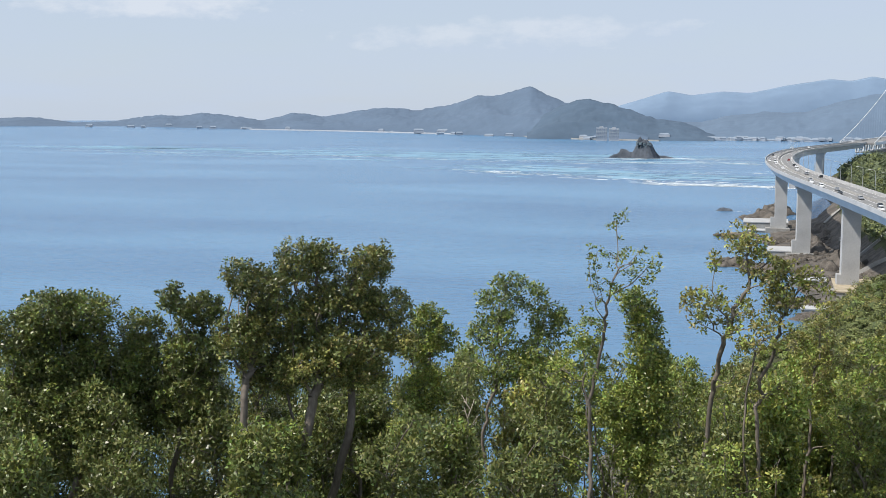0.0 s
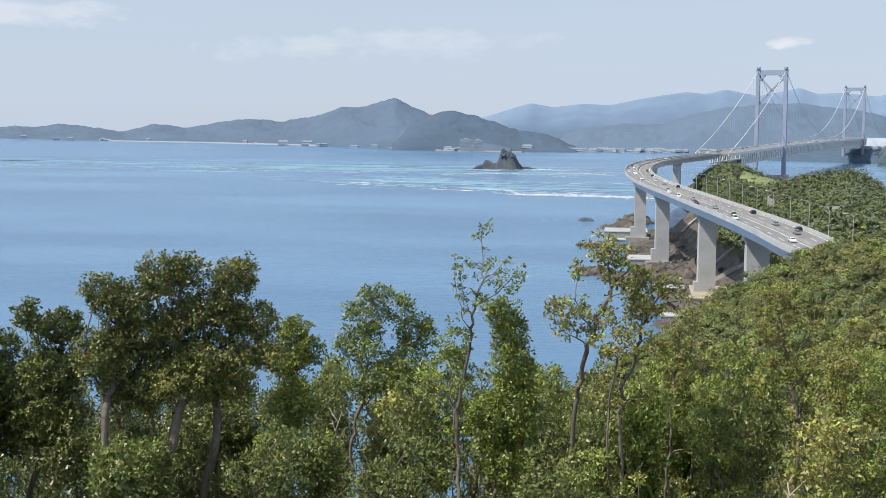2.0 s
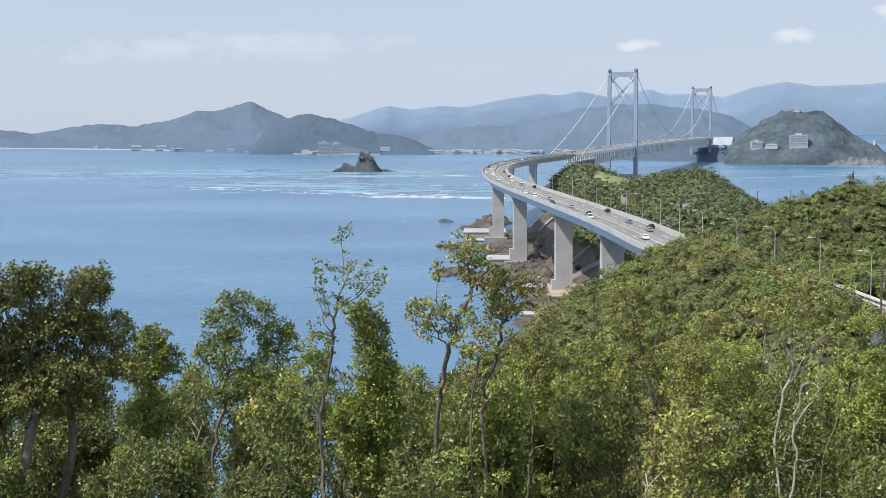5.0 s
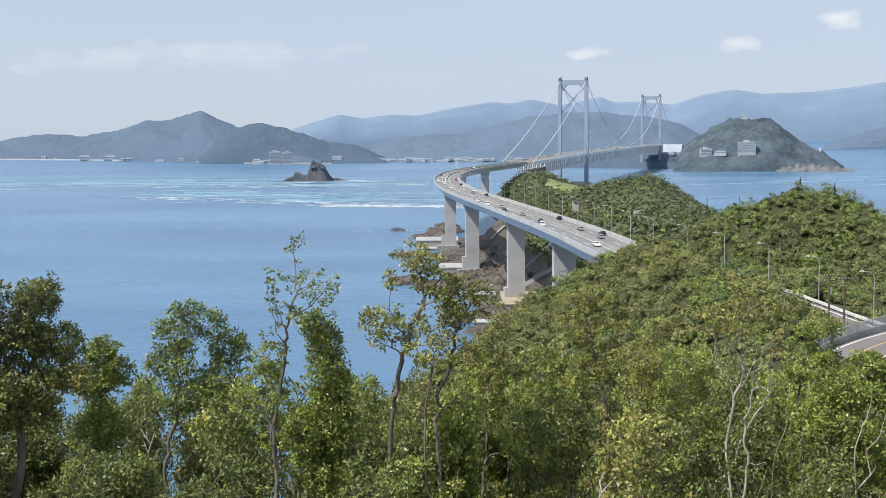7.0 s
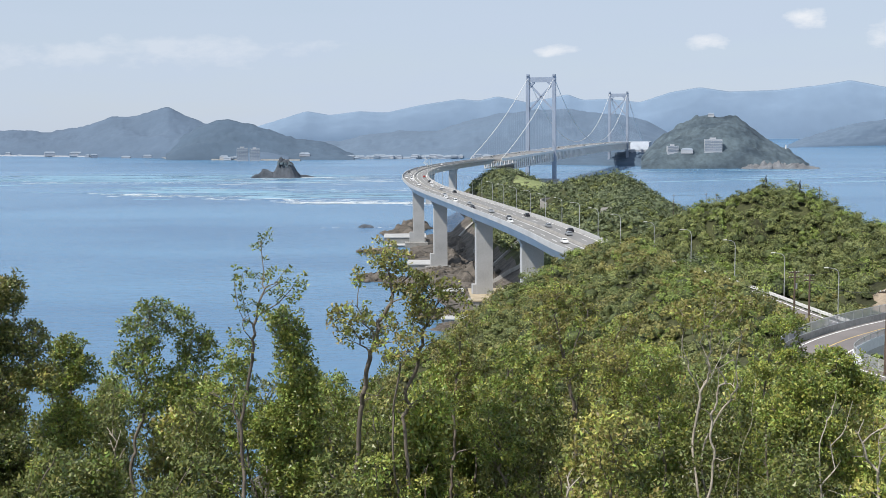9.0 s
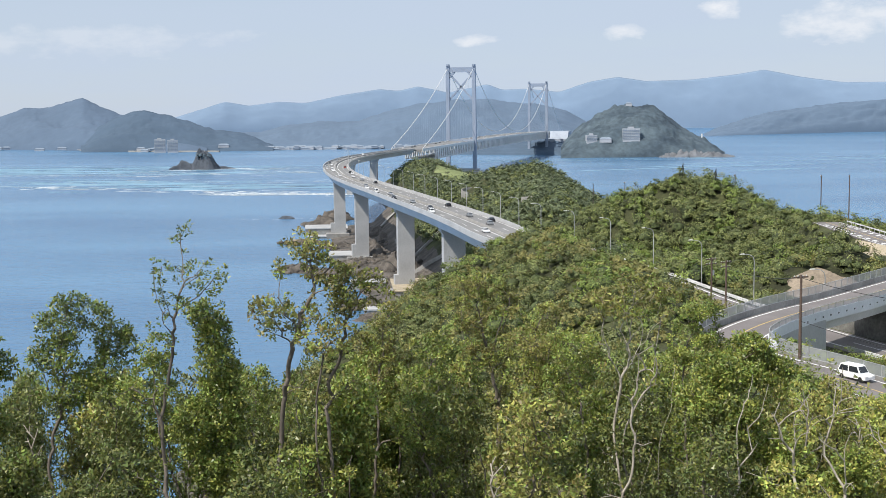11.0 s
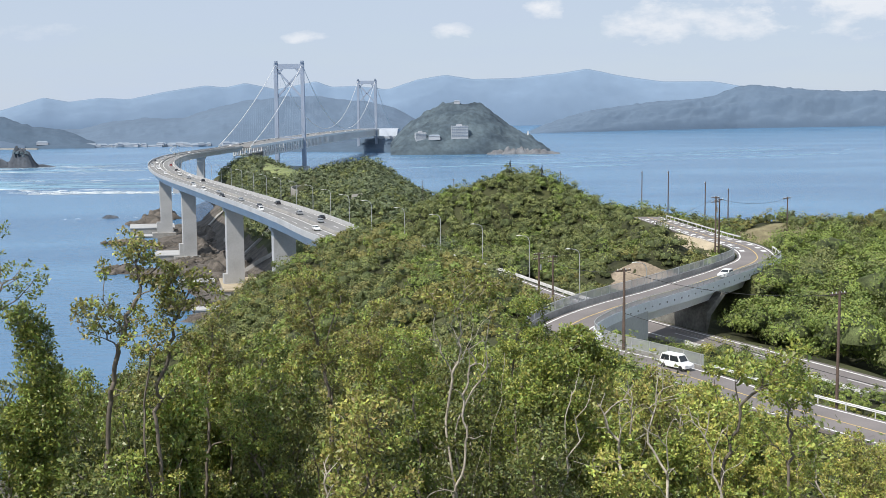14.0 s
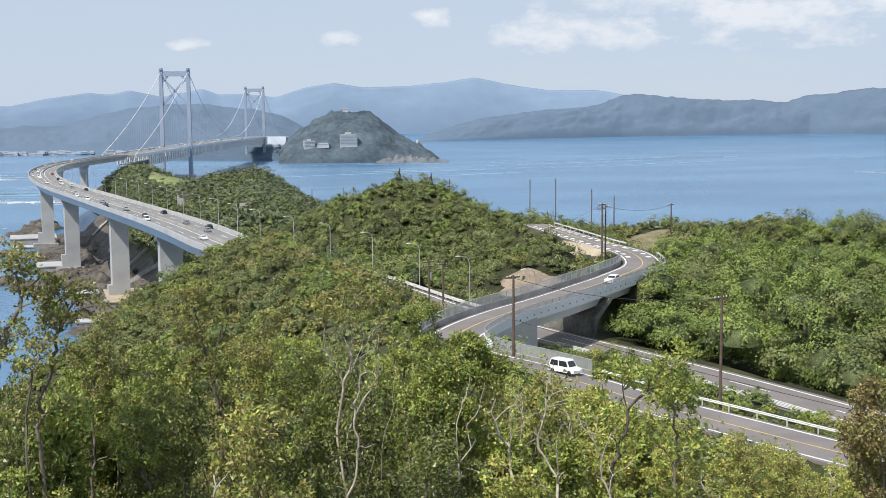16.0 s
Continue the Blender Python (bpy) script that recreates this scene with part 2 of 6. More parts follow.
def obj(name, V, F, mat, parent=None, label="", smooth=False):
    """One mesh object from arrays of points and faces."""
    me = bpy.data.meshes.new(name)
    V = np.asarray(V, np.float32).reshape(-1, 3)
    if isinstance(F, np.ndarray):
        k = F.shape[1]
        me.vertices.add(len(V))
        me.vertices.foreach_set("co", V.ravel())
        me.loops.add(F.size)
        me.loops.foreach_set("vertex_index", F.ravel().astype(np.int32))
        me.polygons.add(len(F))
        me.polygons.foreach_set("loop_start", np.arange(0, F.size, k, dtype=np.int32))
        me.update(calc_edges=True)
    else:
        me.from_pydata(V.tolist(), [], F)
    if smooth:
        me.polygons.foreach_set("use_smooth", np.ones(len(me.polygons), bool))
    me.materials.append(mat)
    ob = new(name, me)
    if parent is not None:
        ob.parent = parent
    if label:
        ob["label"] = label
    return ob


def empty(name, m, label, category, group="", kind=""):
    ob = new(name)
    ob.matrix_basis = m
    ob.empty_display_size = 0.2
    return tagged(ob, label, category, group, kind)


class Geo:
    """Collects boxes, tubes and strips into one mesh."""

    def __init__(self):
        self.V, self.F = [], []

    def add(self, V, F):
        k = len(self.V)
        self.V += [tuple(v) for v in V]
        self.F += [tuple(i + k for i in f) for f in F]
        return self

    def box(self, a, b, taper=1.0):
        (x0, y0, z0), (x1, y1, z1) = a, b
        cx, cy = (x0 + x1) / 2, (y0 + y1) / 2
        V = [(x, y, z0) for x, y in ((x0, y0), (x1, y0), (x1, y1), (x0, y1))]
        V += [(cx + (x - cx) * taper, cy + (y - cy) * taper, z1) for x, y in ((x0, y0), (x1, y0), (x1, y1), (x0, y1))]
        return self.add(V, [(3, 2, 1, 0), (4, 5, 6, 7), (0, 1, 5, 4), (1, 2, 6, 5), (2, 3, 7, 6), (3, 0, 4, 7)])

    def beam(self, p, q, w, h=None):
        """A square bar from p to q, w wide and h high."""
        p, q, h = Vector(p), Vector(q), h or w
        d = (q - p).normalized()
        side = d.cross(Vector((0, 0, 1)))
        side = (side if side.length > 1e-3 else Vector((1, 0, 0))).normalized()
        up = side.cross(d)
        V = [e + side * (sx * w / 2) + up * (sz * h / 2) for e in (p, q) for sx, sz in ((-1, -1), (1, -1), (1, 1), (-1, 1))]
        return self.add(V, [(3, 2, 1, 0), (4, 5, 6, 7), (0, 1, 5, 4), (1, 2, 6, 5), (2, 3, 7, 6), (3, 0, 4, 7)])

    def tube(self, pts, radii, n=8, cap=True):
        pts = [Vector(p) for p in pts]
        k, V, F = len(self.V), [], []
        side = None
        for i, p in enumerate(pts):
            d = (pts[min(i + 1, len(pts) - 1)] - pts[max(i - 1, 0)]).normalized()
            ref = side if side is not None and abs(side.dot(d)) < 0.95 else (Vector((1, 0, 0)) if abs(d.x) < 0.9 else Vector((0, 1, 0)))
            side = (ref - d * ref.dot(d)).normalized()
            up = d.cross(side)
            r = radii[i] if hasattr(radii, "__len__") else radii
            V += [p + (side * math.cos(a) + up * math.sin(a)) * r for a in (2 * math.pi * j / n for j in range(n))]
        for i in range(len(pts) - 1):
            F += [(i * n + j, i * n + (j + 1) % n, (i + 1) * n + (j + 1) % n, (i + 1) * n + j) for j in range(n)]
        if cap:
            F += [tuple(range(n - 1, -1, -1)), tuple((len(pts) - 1) * n + j for j in range(n))]
        return self.add(V, F)

    def sweep(self, path, profile, closed=True, lift=0.0):
        """Carries a cross-section (across to the right, up) along a path of x, y, z rows."""
        P = np.asarray(path, float)
        T = np.gradient(P[:, :2], axis=0)
        T /= np.linalg.norm(T, axis=1)[:, None]
        R = np.stack([T[:, 1], -T[:, 0]], 1)
        n, V = len(profile), []
        for p, r in zip(P, R):
            V += [(p[0] + r[0] * a, p[1] + r[1] * a, p[2] + z + lift) for a, z in profile]
        m = n if closed else n - 1
        F = [(i * n + j, (i + 1) * n + j, (i + 1) * n + (j + 1) % n, i * n + (j + 1) % n) for i in range(len(P) - 1) for j in range(m)]
        if closed:
            F += [tuple(range(n)), tuple((len(P) - 1) * n + j for j in range(n - 1, -1, -1))]
        return self.add(V, F)

    def make(self, name, mat, parent=None, label="", smooth=False):
        return obj(name, self.V, self.F, mat, parent, label, smooth)


def spline(points, step):
    """A smooth line through the points, in even steps."""
    P = np.asarray(points, float)
    P = np.vstack([2 * P[0] - P[1], P, 2 * P[-1] - P[-2]])
    out = []
    for i in range(1, len(P) - 2):
        a, b, c, d = P[i - 1:i + 3]
        for t in np.linspace(0, 1, 24, endpoint=False):
            out.append(0.5 * (2 * b + (c - a) * t + (2 * a - 5 * b + 4 * c - d) * t**2 + (3 * b - a - 3 * c + d) * t**3))
    out = np.array(out + [P[-2]])
    s = np.r_[0, np.cumsum(np.linalg.norm(np.diff(out[:, :2], axis=0), axis=1))]
    k = max(2, int(s[-1] / step) + 1)
    u = np.linspace(0, s[-1], k)
    return np.stack([np.interp(u, s, out[:, c]) for c in range(out.shape[1])], 1)


def cut(path, a, b):
    """The stretch of a path between a and b metres from its start."""
    s = np.r_[0, np.cumsum(np.linalg.norm(np.diff(path[:, :2], axis=0), axis=1))]
    u = np.unique(np.r_[a, s[(s > a) & (s < b)], min(b, s[-1])])
    return np.stack([np.interp(u, s, path[:, c]) for c in range(path.shape[1])], 1)


def along(path, s, off=0.0):
    """The place s metres along a path and off metres to its right, with the heading there (degrees, for rz, +y being 0)."""
    d = np.r_[0, np.cumsum(np.linalg.norm(np.diff(path[:, :2], axis=0), axis=1))]
    p = np.array([np.interp(s, d, path[:, c]) for c in range(3)])
    q = np.array([np.interp(min(s + 1, d[-1]), d, path[:, c]) for c in range(3)])
    o = np.array([np.interp(max(s - 1, 0), d, path[:, c]) for c in range(3)])
    t = (q - o)[:2] / np.linalg.norm((q - o)[:2])
    return p[0] + t[1] * off, p[1] - t[0] * off, p[2], math.degrees(math.atan2(-t[0], t[1]))


def value_noise(x, y, seed=0):
    """Smooth noise from -1 to 1 over arrays of places."""
    xi, yi = np.floor(x).astype(np.int64), np.floor(y).astype(np.int64)
    fx, fy = x - xi, y - yi
    fx, fy = fx * fx * (3 - 2 * fx), fy * fy * (3 - 2 * fy)

    def h(i, j):
        v = np.sin(i * 127.1 + j * 311.7 + seed * 74.7) * 43758.5453
        return (v - np.floor(v)) * 2 - 1
    return (h(xi, yi) * (1 - fx) + h(xi + 1, yi) * fx) * (1 - fy) + (h(xi, yi + 1) * (1 - fx) + h(xi + 1, yi + 1) * fx) * fy


def fbm(x, y, seed=0, octaves=4):
    return sum(value_noise(x * 2**k, y * 2**k, seed + k) / 2**k for k in range(octaves))


def ridge_height(x, y, pts, r, k, right=None):
    """Height of a hill with its crest along pts (x, y, z), rounded over r metres, falling k metres a metre."""
    best = np.full(x.shape, -1e3)
    for (ax, ay, az), (bx, by, bz) in zip(pts[:-1], pts[1:]):
        L = (bx - ax)**2 + (by - ay)**2
        t = np.clip(((x - ax) * (bx - ax) + (y - ay) * (by - ay)) / L, 0, 1)
        d = np.hypot(x - ax - t * (bx - ax), y - ay - t * (by - ay))
        best = np.maximum(best, az + t * (bz - az) - k * (np.sqrt(d * d + r * r) - r))
    return best


def near_path(x, y, path):
    """Distance to a path and the path's height there."""
    d, z = np.full(x.shape, 1e9), np.zeros(x.shape)
    for a, b in zip(path[:-1], path[1:]):
        L = (b[0] - a[0])**2 + (b[1] - a[1])**2
        t = np.clip(((x - a[0]) * (b[0] - a[0]) + (y - a[1]) * (b[1] - a[1])) / L, 0, 1)
        e = np.hypot(x - a[0] - t * (b[0] - a[0]), y - a[1] - t * (b[1] - a[1]))
        z = np.where(e < d, a[2] + t * (b[2] - a[2]), z)
        d = np.minimum(d, e)
    return d, z

# ---- roads in plan (x, y, z) ----
VIADUCT = spline([(59, 310, 42.4), (51.4, 352, 42.8), (47, 405, 43), (41.5, 460, 43), (33, 531, 43), (24, 605, 43), (15.6, 672, 43), (8.3, 746, 43), (3.8, 840, 43),
                  (4.2, 930, 43), (10, 1015, 43), (21, 1095, 43), (42, 1190, 43), (81.7, 1324, 43.5)], 6)
EXPRESSWAY = spline([(59, 310, 42.4), (67, 265, 41.6), (71.5, 228, 41), (77, 197, 41), (83, 170, 41), (88, 145, 41), (92, 118, 41), (97, 70, 41)], 4)
LOCAL_ROAD = spline([(134, 322, 48.4), (131, 300, 48.5), (126.5, 266, 48.5), (124.5, 244, 48.5), (116.5, 223, 48.5), (104, 208, 48.5), (92, 196, 48.5), (80, 184.5, 48.5),
                     (67.5, 173.5, 48.5), (58, 164, 48.3), (52.6, 156, 48), (53, 148.5, 47.5), (57.5, 141, 46.9), (61.5, 132.5, 46.4), (64.5, 123, 46), (68, 111, 46), (73, 95, 46), (82, 70, 46)], 2)

# ---- the land ----
RIDGES = [
    ([(-90, -40, 50), (-20, -6, 73), (12, -8, 73.5), (70, -30, 69)], 10, 0.36),                                   # lookout hill
    ([(8, 4, 72), (26, 60, 58), (40, 110, 50), (47, 160, 49.2), (47, 178, 50.4), (47, 210, 51.6), (46, 243, 51.6), (42, 262, 50.6), (34, 266, 45), (27, 268, 39.2), (16, 267, 31.6), (6, 266, 25)], 9, 0.75),  # near hill
    ([(68, 315, 38), (76, 280, 39.5), (84, 200, 39), (97, 130, 39), (108, 60, 41)], 22, 0.6),                      # road shelf
    ([(112, 510, 33.5), (109, 457, 38.5), (108, 418, 48.5), (116, 404, 53.4), (126, 390, 52.8), (131, 368, 48), (133, 345, 45.6), (137, 300, 45.5)], 10, 0.7),  # round hill
    ([(150, 330, 44.5), (168, 318, 45.5), (182, 310, 45.6), (212, 291, 45.4), (240, 270, 44.3), (310, 230, 43)], 20, 0.5),  # right ridge
    ([(122, 228, 44.5), (160, 250, 43), (200, 235, 42.5), (250, 190, 42.5), (270, 120, 42)], 25, 0.5),
    ([(112, 200, 43.5), (125, 175, 43.5), (132, 140, 43), (140, 100, 43), (150, 50, 43)], 12, 0.6),
    ([(36, 470, 1.8), (30, 540, 2.2), (24, 620, 2.2), (16, 700, 2.4), (14, 780, 2.0), (22, 880, 2.0)], 10, 0.25),   # rock shelf at the waterline
    ([(104, 540, 34), (113, 620, 34), (128, 760, 36), (138, 843, 42), (124, 866, 39), (112, 905, 31.5), (106, 1000, 30), (104, 1100, 30.5), (96, 1250, 31), (102, 1345, 28)], 14, 0.66),  # cape
    ([(76, 480, 28), (73, 540, 27), (68, 610, 26), (62, 690, 25), (58, 770, 24), (56, 860, 22), (60, 940, 20)], 7, 0.95),  # cliff under the viaduct
    ([(92, 236, 44), (96, 243, 46.5), (103, 244, 46.5), (111, 252, 47)], 3, 0.8),  # earth bank
]


def ground(x, y, rough=True):
    x, y = np.asarray(x, float), np.asarray(y, float)
    h = np.full(x.shape, -30.0)
    for pts, r, k in RIDGES:
        g = ridge_height(x, y, pts, r, k)
        m = np.maximum(h, g)
        h = m + np.where(m > -25, 1.5 * np.exp(-np.abs(h - g) / 3.0), 0)
    if rough:
        h = h + (1.6 * fbm(x / 28.0, y / 28.0, 3) + 0.9 * fbm(x / 10.0, y / 13.0, 17, 2)) * np.clip((h + 5) / 20, 0, 1)
    near = np.hypot(x, y)
    h = np.where(near < 6, np.minimum(h, 75.8), h)
    for path, half, soft in ((EXPRESSWAY, 11.0, 7.0), (LOCAL_ROAD, 5.0, 5.0)):
        d, z = near_path(x, y, path)
        w = np.clip((d - half) / soft, 0, 1)
        w = w * w * (3 - 2 * w)
        if path is LOCAL_ROAD:   # the road bridge leaves the cutting open
            e, _ = near_path(x, y, EXPRESSWAY)
            w = np.where(e < 25, 1.0, w)
        h = h * w + (z - 0.12) * (1 - w)
    return h


xs, ys = np.arange(-130, 330.1, 3.0), np.arange(-45, 1400.1, 3.0)
GX, GY = np.meshgrid(xs, ys)
GZ = ground(GX, GY)
keep = np.maximum.reduce([GZ[:-1, :-1], GZ[1:, :-1], GZ[:-1, 1:], GZ[1:, 1:]]) > -4
idx = np.arange(GX.size).reshape(GX.shape)
quads = np.stack([idx[:-1, :-1], idx[:-1, 1:], idx[1:, 1:], idx[1:, :-1]], -1)[keep]
used, inv = np.unique(quads, return_inverse=True)
ground_v = np.stack([GX, GY, GZ], -1).reshape(-1, 3)[used]
land = obj("ground", ground_v, inv.reshape(-1, 4), M_SOIL, smooth=True)
land.data.materials.append(M_ROCK)
land.data.polygons.foreach_set("material_index", (ground_v[inv.reshape(-1, 4), 2].mean(1) < 13).astype(np.int32))
tagged(land, "steep green headland ground under low shrubs", "ground", kind="structure")


# ---- the sea: flat to two and a half kilometres, its far part raised so the far shore fits the camera's view ----
def sea_rise(r):
    t = np.clip((np.asarray(r, float) - 2500) / 2400, 0, 1)
    return 27.0 * t * t * (2 - t)


def sea_range(el):
    """Distance at which the sea lies el degrees under eye level."""
    r = np.linspace(60, 4960, 3000)
    e = np.degrees(np.arctan((sea_rise(r) - EYE[2]) / r))
    return np.interp(el, e, r)


rr = np.unique(np.r_[np.geomspace(3, 2400, 50), np.linspace(2400, 4980, 30)])
aa = np.radians(np.linspace(0, 360, 181))
SR, SA = np.meshgrid(rr, aa)
sv = np.stack([SR * np.sin(SA), SR * np.cos(SA), sea_rise(SR)], -1).reshape(-1, 3)
si = np.arange(SR.size).reshape(SR.shape)
sf = np.stack([si[:-1, :-1], si[:-1, 1:], si[1:, 1:], si[1:, :-1]], -1).reshape(-1, 4)


def sea_material():
    m = bpy.data.materials.new("sea_water")
    m.use_nodes = True
    n, l = m.node_tree.nodes, m.node_tree.links
    b = n["Principled BSDF"]
    b.inputs["Roughness"].default_value = 0.25
    b.inputs["IOR"].default_value = 1.33
    tc = n.new("ShaderNodeTexCoord")
    mp = n.new("ShaderNodeMapping")
    mp.inputs["Scale"].default_value = (0.0022, 0.006, 1)
    big = n.new("ShaderNodeTexNoise")
    big.inputs["Scale"].default_value, big.inputs["Detail"].default_value = 1.0, 6.0
    ramp = n.new("ShaderNodeValToRGB")
    ramp.color_ramp.elements[0].position, ramp.color_ramp.elements[0].color = 0.36, (0.058, 0.150, 0.276, 1)
    ramp.color_ramp.elements[1].position, ramp.color_ramp.elements[1].color = 0.66, (0.100, 0.222, 0.362, 1)
    l.new(tc.outputs["Object"], mp.inputs["Vector"])
    l.new(mp.outputs["Vector"], big.inputs["Vector"])
    l.new(big.outputs["Fac"], ramp.inputs["Fac"])
    l.new(ramp.outputs["Color"], b.inputs["Base Color"])
    mp2 = n.new("ShaderNodeMapping")
    mp2.inputs["Scale"].default_value = (0.10, 0.22, 1)
    wav = n.new("ShaderNodeTexNoise")
    wav.inputs["Scale"].default_value, wav.inputs["Detail"].default_value = 1.0, 8.0
    l.new(tc.outputs["Object"], mp2.inputs["Vector"])
    l.new(mp2.outputs["Vector"], wav.inputs["Vector"])
    bp = n.new("ShaderNodeBump")
    bp.inputs["Strength"].default_value, bp.inputs["Distance"].default_value = 0.6, 1.2
    l.new(wav.outputs["Fac"], bp.inputs["Height"])
    l.new(bp.outputs["Normal"], b.inputs["Normal"])
    return m


M_SEA = sea_material()
sea = tagged(obj("water", sv, sf, M_SEA, smooth=True), "calm blue strait water with small ripples", "sea", kind="structure")

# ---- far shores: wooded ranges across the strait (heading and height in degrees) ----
# aerial haze is mixed into these base colours, from the cape to the mountains
M_FAR0 = material("wooded_hill_bay_hazed", (0.072, 0.109, 0.157), 0.95, vary=0.09, scale=0.006, fine=0.05, bump=0.3)
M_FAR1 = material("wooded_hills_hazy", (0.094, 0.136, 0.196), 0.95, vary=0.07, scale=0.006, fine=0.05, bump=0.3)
M_FAR2 = material("wooded_hills_far_hazed", (0.109, 0.157, 0.222), 0.95, vary=0.06, scale=0.004, fine=0.03, bump=0.2)
M_FAR3 = material("mountains_haze_blue", (0.196, 0.270, 0.370), 0.95, vary=0.05, scale=0.003, fine=0.02)
M_CAPE = material("wooded_cape_hazed", (0.066, 0.098, 0.130), 0.95, vary=0.35, scale=0.02, fine=0.12, tint=(0.105, 0.142, 0.165), bump=0.5)


def mountain_range(tops, shores, depth, mat, label, seed, rough=1.0, step=0.06, lift=0.0, cap=4900, relief=1.0):
    """A range whose foot lies on the far shore and whose skyline follows tops; both rows of (heading, height)."""
    heads = np.arange(tops[0][0], tops[-1][0], step)
    top = np.interp(heads, *zip(*tops))
    k = np.ones(5) / 5
    top = np.convolve(np.pad(top, 2, mode="edge"), k, "valid")
    foot = np.interp(heads, *zip(*shores))
    r0 = np.minimum(sea_range(foot), cap - depth * 1.15)
    rows = []
    n = 22
    for j in range(n + 4):
        u = j / (n - 1)
        r = r0 + depth * min(u, 1.2) * (0.6 + 0.4 * u)
        z_foot = sea_rise(r0) - 2 if j == 0 else None
        crest = EYE[2] + (r0 + depth) * np.tan(np.radians(top))
        base = sea_rise(r0) + lift
        shape = u ** 0.75 if u <= 1 else 1 - (u - 1) * 2.2
        z = base + (crest - base) * shape
        x, y = r * np.sin(np.radians(heads)), r * np.cos(np.radians(heads))
        bumps = fbm(np.radians(heads) * r0 / 150 + seed, np.full(heads.shape, u * 3.0), seed, 4) * (crest - base) * 0.16 * relief * (1 - u if u < 1 else 0) * u * 3
        bumps += fbm(np.radians(heads) * r0 / 24.0, np.full(heads.shape, j * 1.7), seed + 5, 3) * 2.6 * rough * min(1, u * 3)
        z = z + bumps if j else z_foot
        rows.append(np.stack([x, y, z], -1))
    V = np.stack(rows, 0)
    i = np.arange(V.shape[0] * V.shape[1]).reshape(V.shape[:2])
    F = np.stack([i[:-1, :-1], i[:-1, 1:], i[1:, 1:], i[1:, :-1]], -1).reshape(-1, 4)
    return tagged(obj("backdrop", V.reshape(-1, 3), F, mat, smooth=True), label, "hills", kind="structure")


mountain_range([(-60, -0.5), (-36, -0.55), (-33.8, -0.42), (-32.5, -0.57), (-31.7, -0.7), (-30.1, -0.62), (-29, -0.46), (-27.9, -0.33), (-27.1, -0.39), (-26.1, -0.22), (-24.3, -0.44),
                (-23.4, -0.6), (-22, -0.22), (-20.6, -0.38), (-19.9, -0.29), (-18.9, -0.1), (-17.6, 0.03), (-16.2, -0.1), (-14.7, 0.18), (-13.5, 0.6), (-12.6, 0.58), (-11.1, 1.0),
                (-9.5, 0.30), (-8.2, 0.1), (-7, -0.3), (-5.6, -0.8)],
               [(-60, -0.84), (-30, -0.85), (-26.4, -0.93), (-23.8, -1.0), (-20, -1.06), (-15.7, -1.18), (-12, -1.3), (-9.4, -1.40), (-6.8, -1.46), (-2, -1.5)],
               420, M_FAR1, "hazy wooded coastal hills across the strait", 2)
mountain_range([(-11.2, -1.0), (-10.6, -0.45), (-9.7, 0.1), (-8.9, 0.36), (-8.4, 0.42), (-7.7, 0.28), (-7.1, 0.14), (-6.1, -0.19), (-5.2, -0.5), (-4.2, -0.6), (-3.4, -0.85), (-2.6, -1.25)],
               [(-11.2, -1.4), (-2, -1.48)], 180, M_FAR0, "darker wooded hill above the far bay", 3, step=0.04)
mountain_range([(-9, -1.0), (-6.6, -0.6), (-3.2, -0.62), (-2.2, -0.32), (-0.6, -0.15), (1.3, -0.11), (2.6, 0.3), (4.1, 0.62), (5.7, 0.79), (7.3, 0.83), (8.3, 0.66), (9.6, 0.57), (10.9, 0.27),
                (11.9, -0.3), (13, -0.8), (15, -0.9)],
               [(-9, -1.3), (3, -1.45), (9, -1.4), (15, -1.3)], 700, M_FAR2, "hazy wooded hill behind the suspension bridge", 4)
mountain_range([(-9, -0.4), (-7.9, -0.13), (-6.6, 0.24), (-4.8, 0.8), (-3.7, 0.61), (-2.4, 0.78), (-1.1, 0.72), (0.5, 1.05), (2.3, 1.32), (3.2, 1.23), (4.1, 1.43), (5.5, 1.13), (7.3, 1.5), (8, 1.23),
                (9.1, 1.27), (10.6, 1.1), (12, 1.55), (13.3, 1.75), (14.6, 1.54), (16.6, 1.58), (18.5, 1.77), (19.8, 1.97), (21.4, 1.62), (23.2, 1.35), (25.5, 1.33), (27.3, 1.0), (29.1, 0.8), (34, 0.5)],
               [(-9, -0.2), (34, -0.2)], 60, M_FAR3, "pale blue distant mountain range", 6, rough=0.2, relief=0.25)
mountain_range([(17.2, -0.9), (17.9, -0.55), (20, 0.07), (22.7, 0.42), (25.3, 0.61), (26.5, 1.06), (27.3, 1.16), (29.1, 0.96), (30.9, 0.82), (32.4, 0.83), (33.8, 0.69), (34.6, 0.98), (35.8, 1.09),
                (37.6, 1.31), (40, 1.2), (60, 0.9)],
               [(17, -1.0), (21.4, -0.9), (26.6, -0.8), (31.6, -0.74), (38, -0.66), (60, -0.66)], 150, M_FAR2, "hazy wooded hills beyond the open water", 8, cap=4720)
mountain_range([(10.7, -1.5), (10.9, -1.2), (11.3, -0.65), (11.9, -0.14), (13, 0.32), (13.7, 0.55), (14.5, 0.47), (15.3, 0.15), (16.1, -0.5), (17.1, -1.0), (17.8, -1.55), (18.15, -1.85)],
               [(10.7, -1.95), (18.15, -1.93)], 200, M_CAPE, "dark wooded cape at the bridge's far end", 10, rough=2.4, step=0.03)
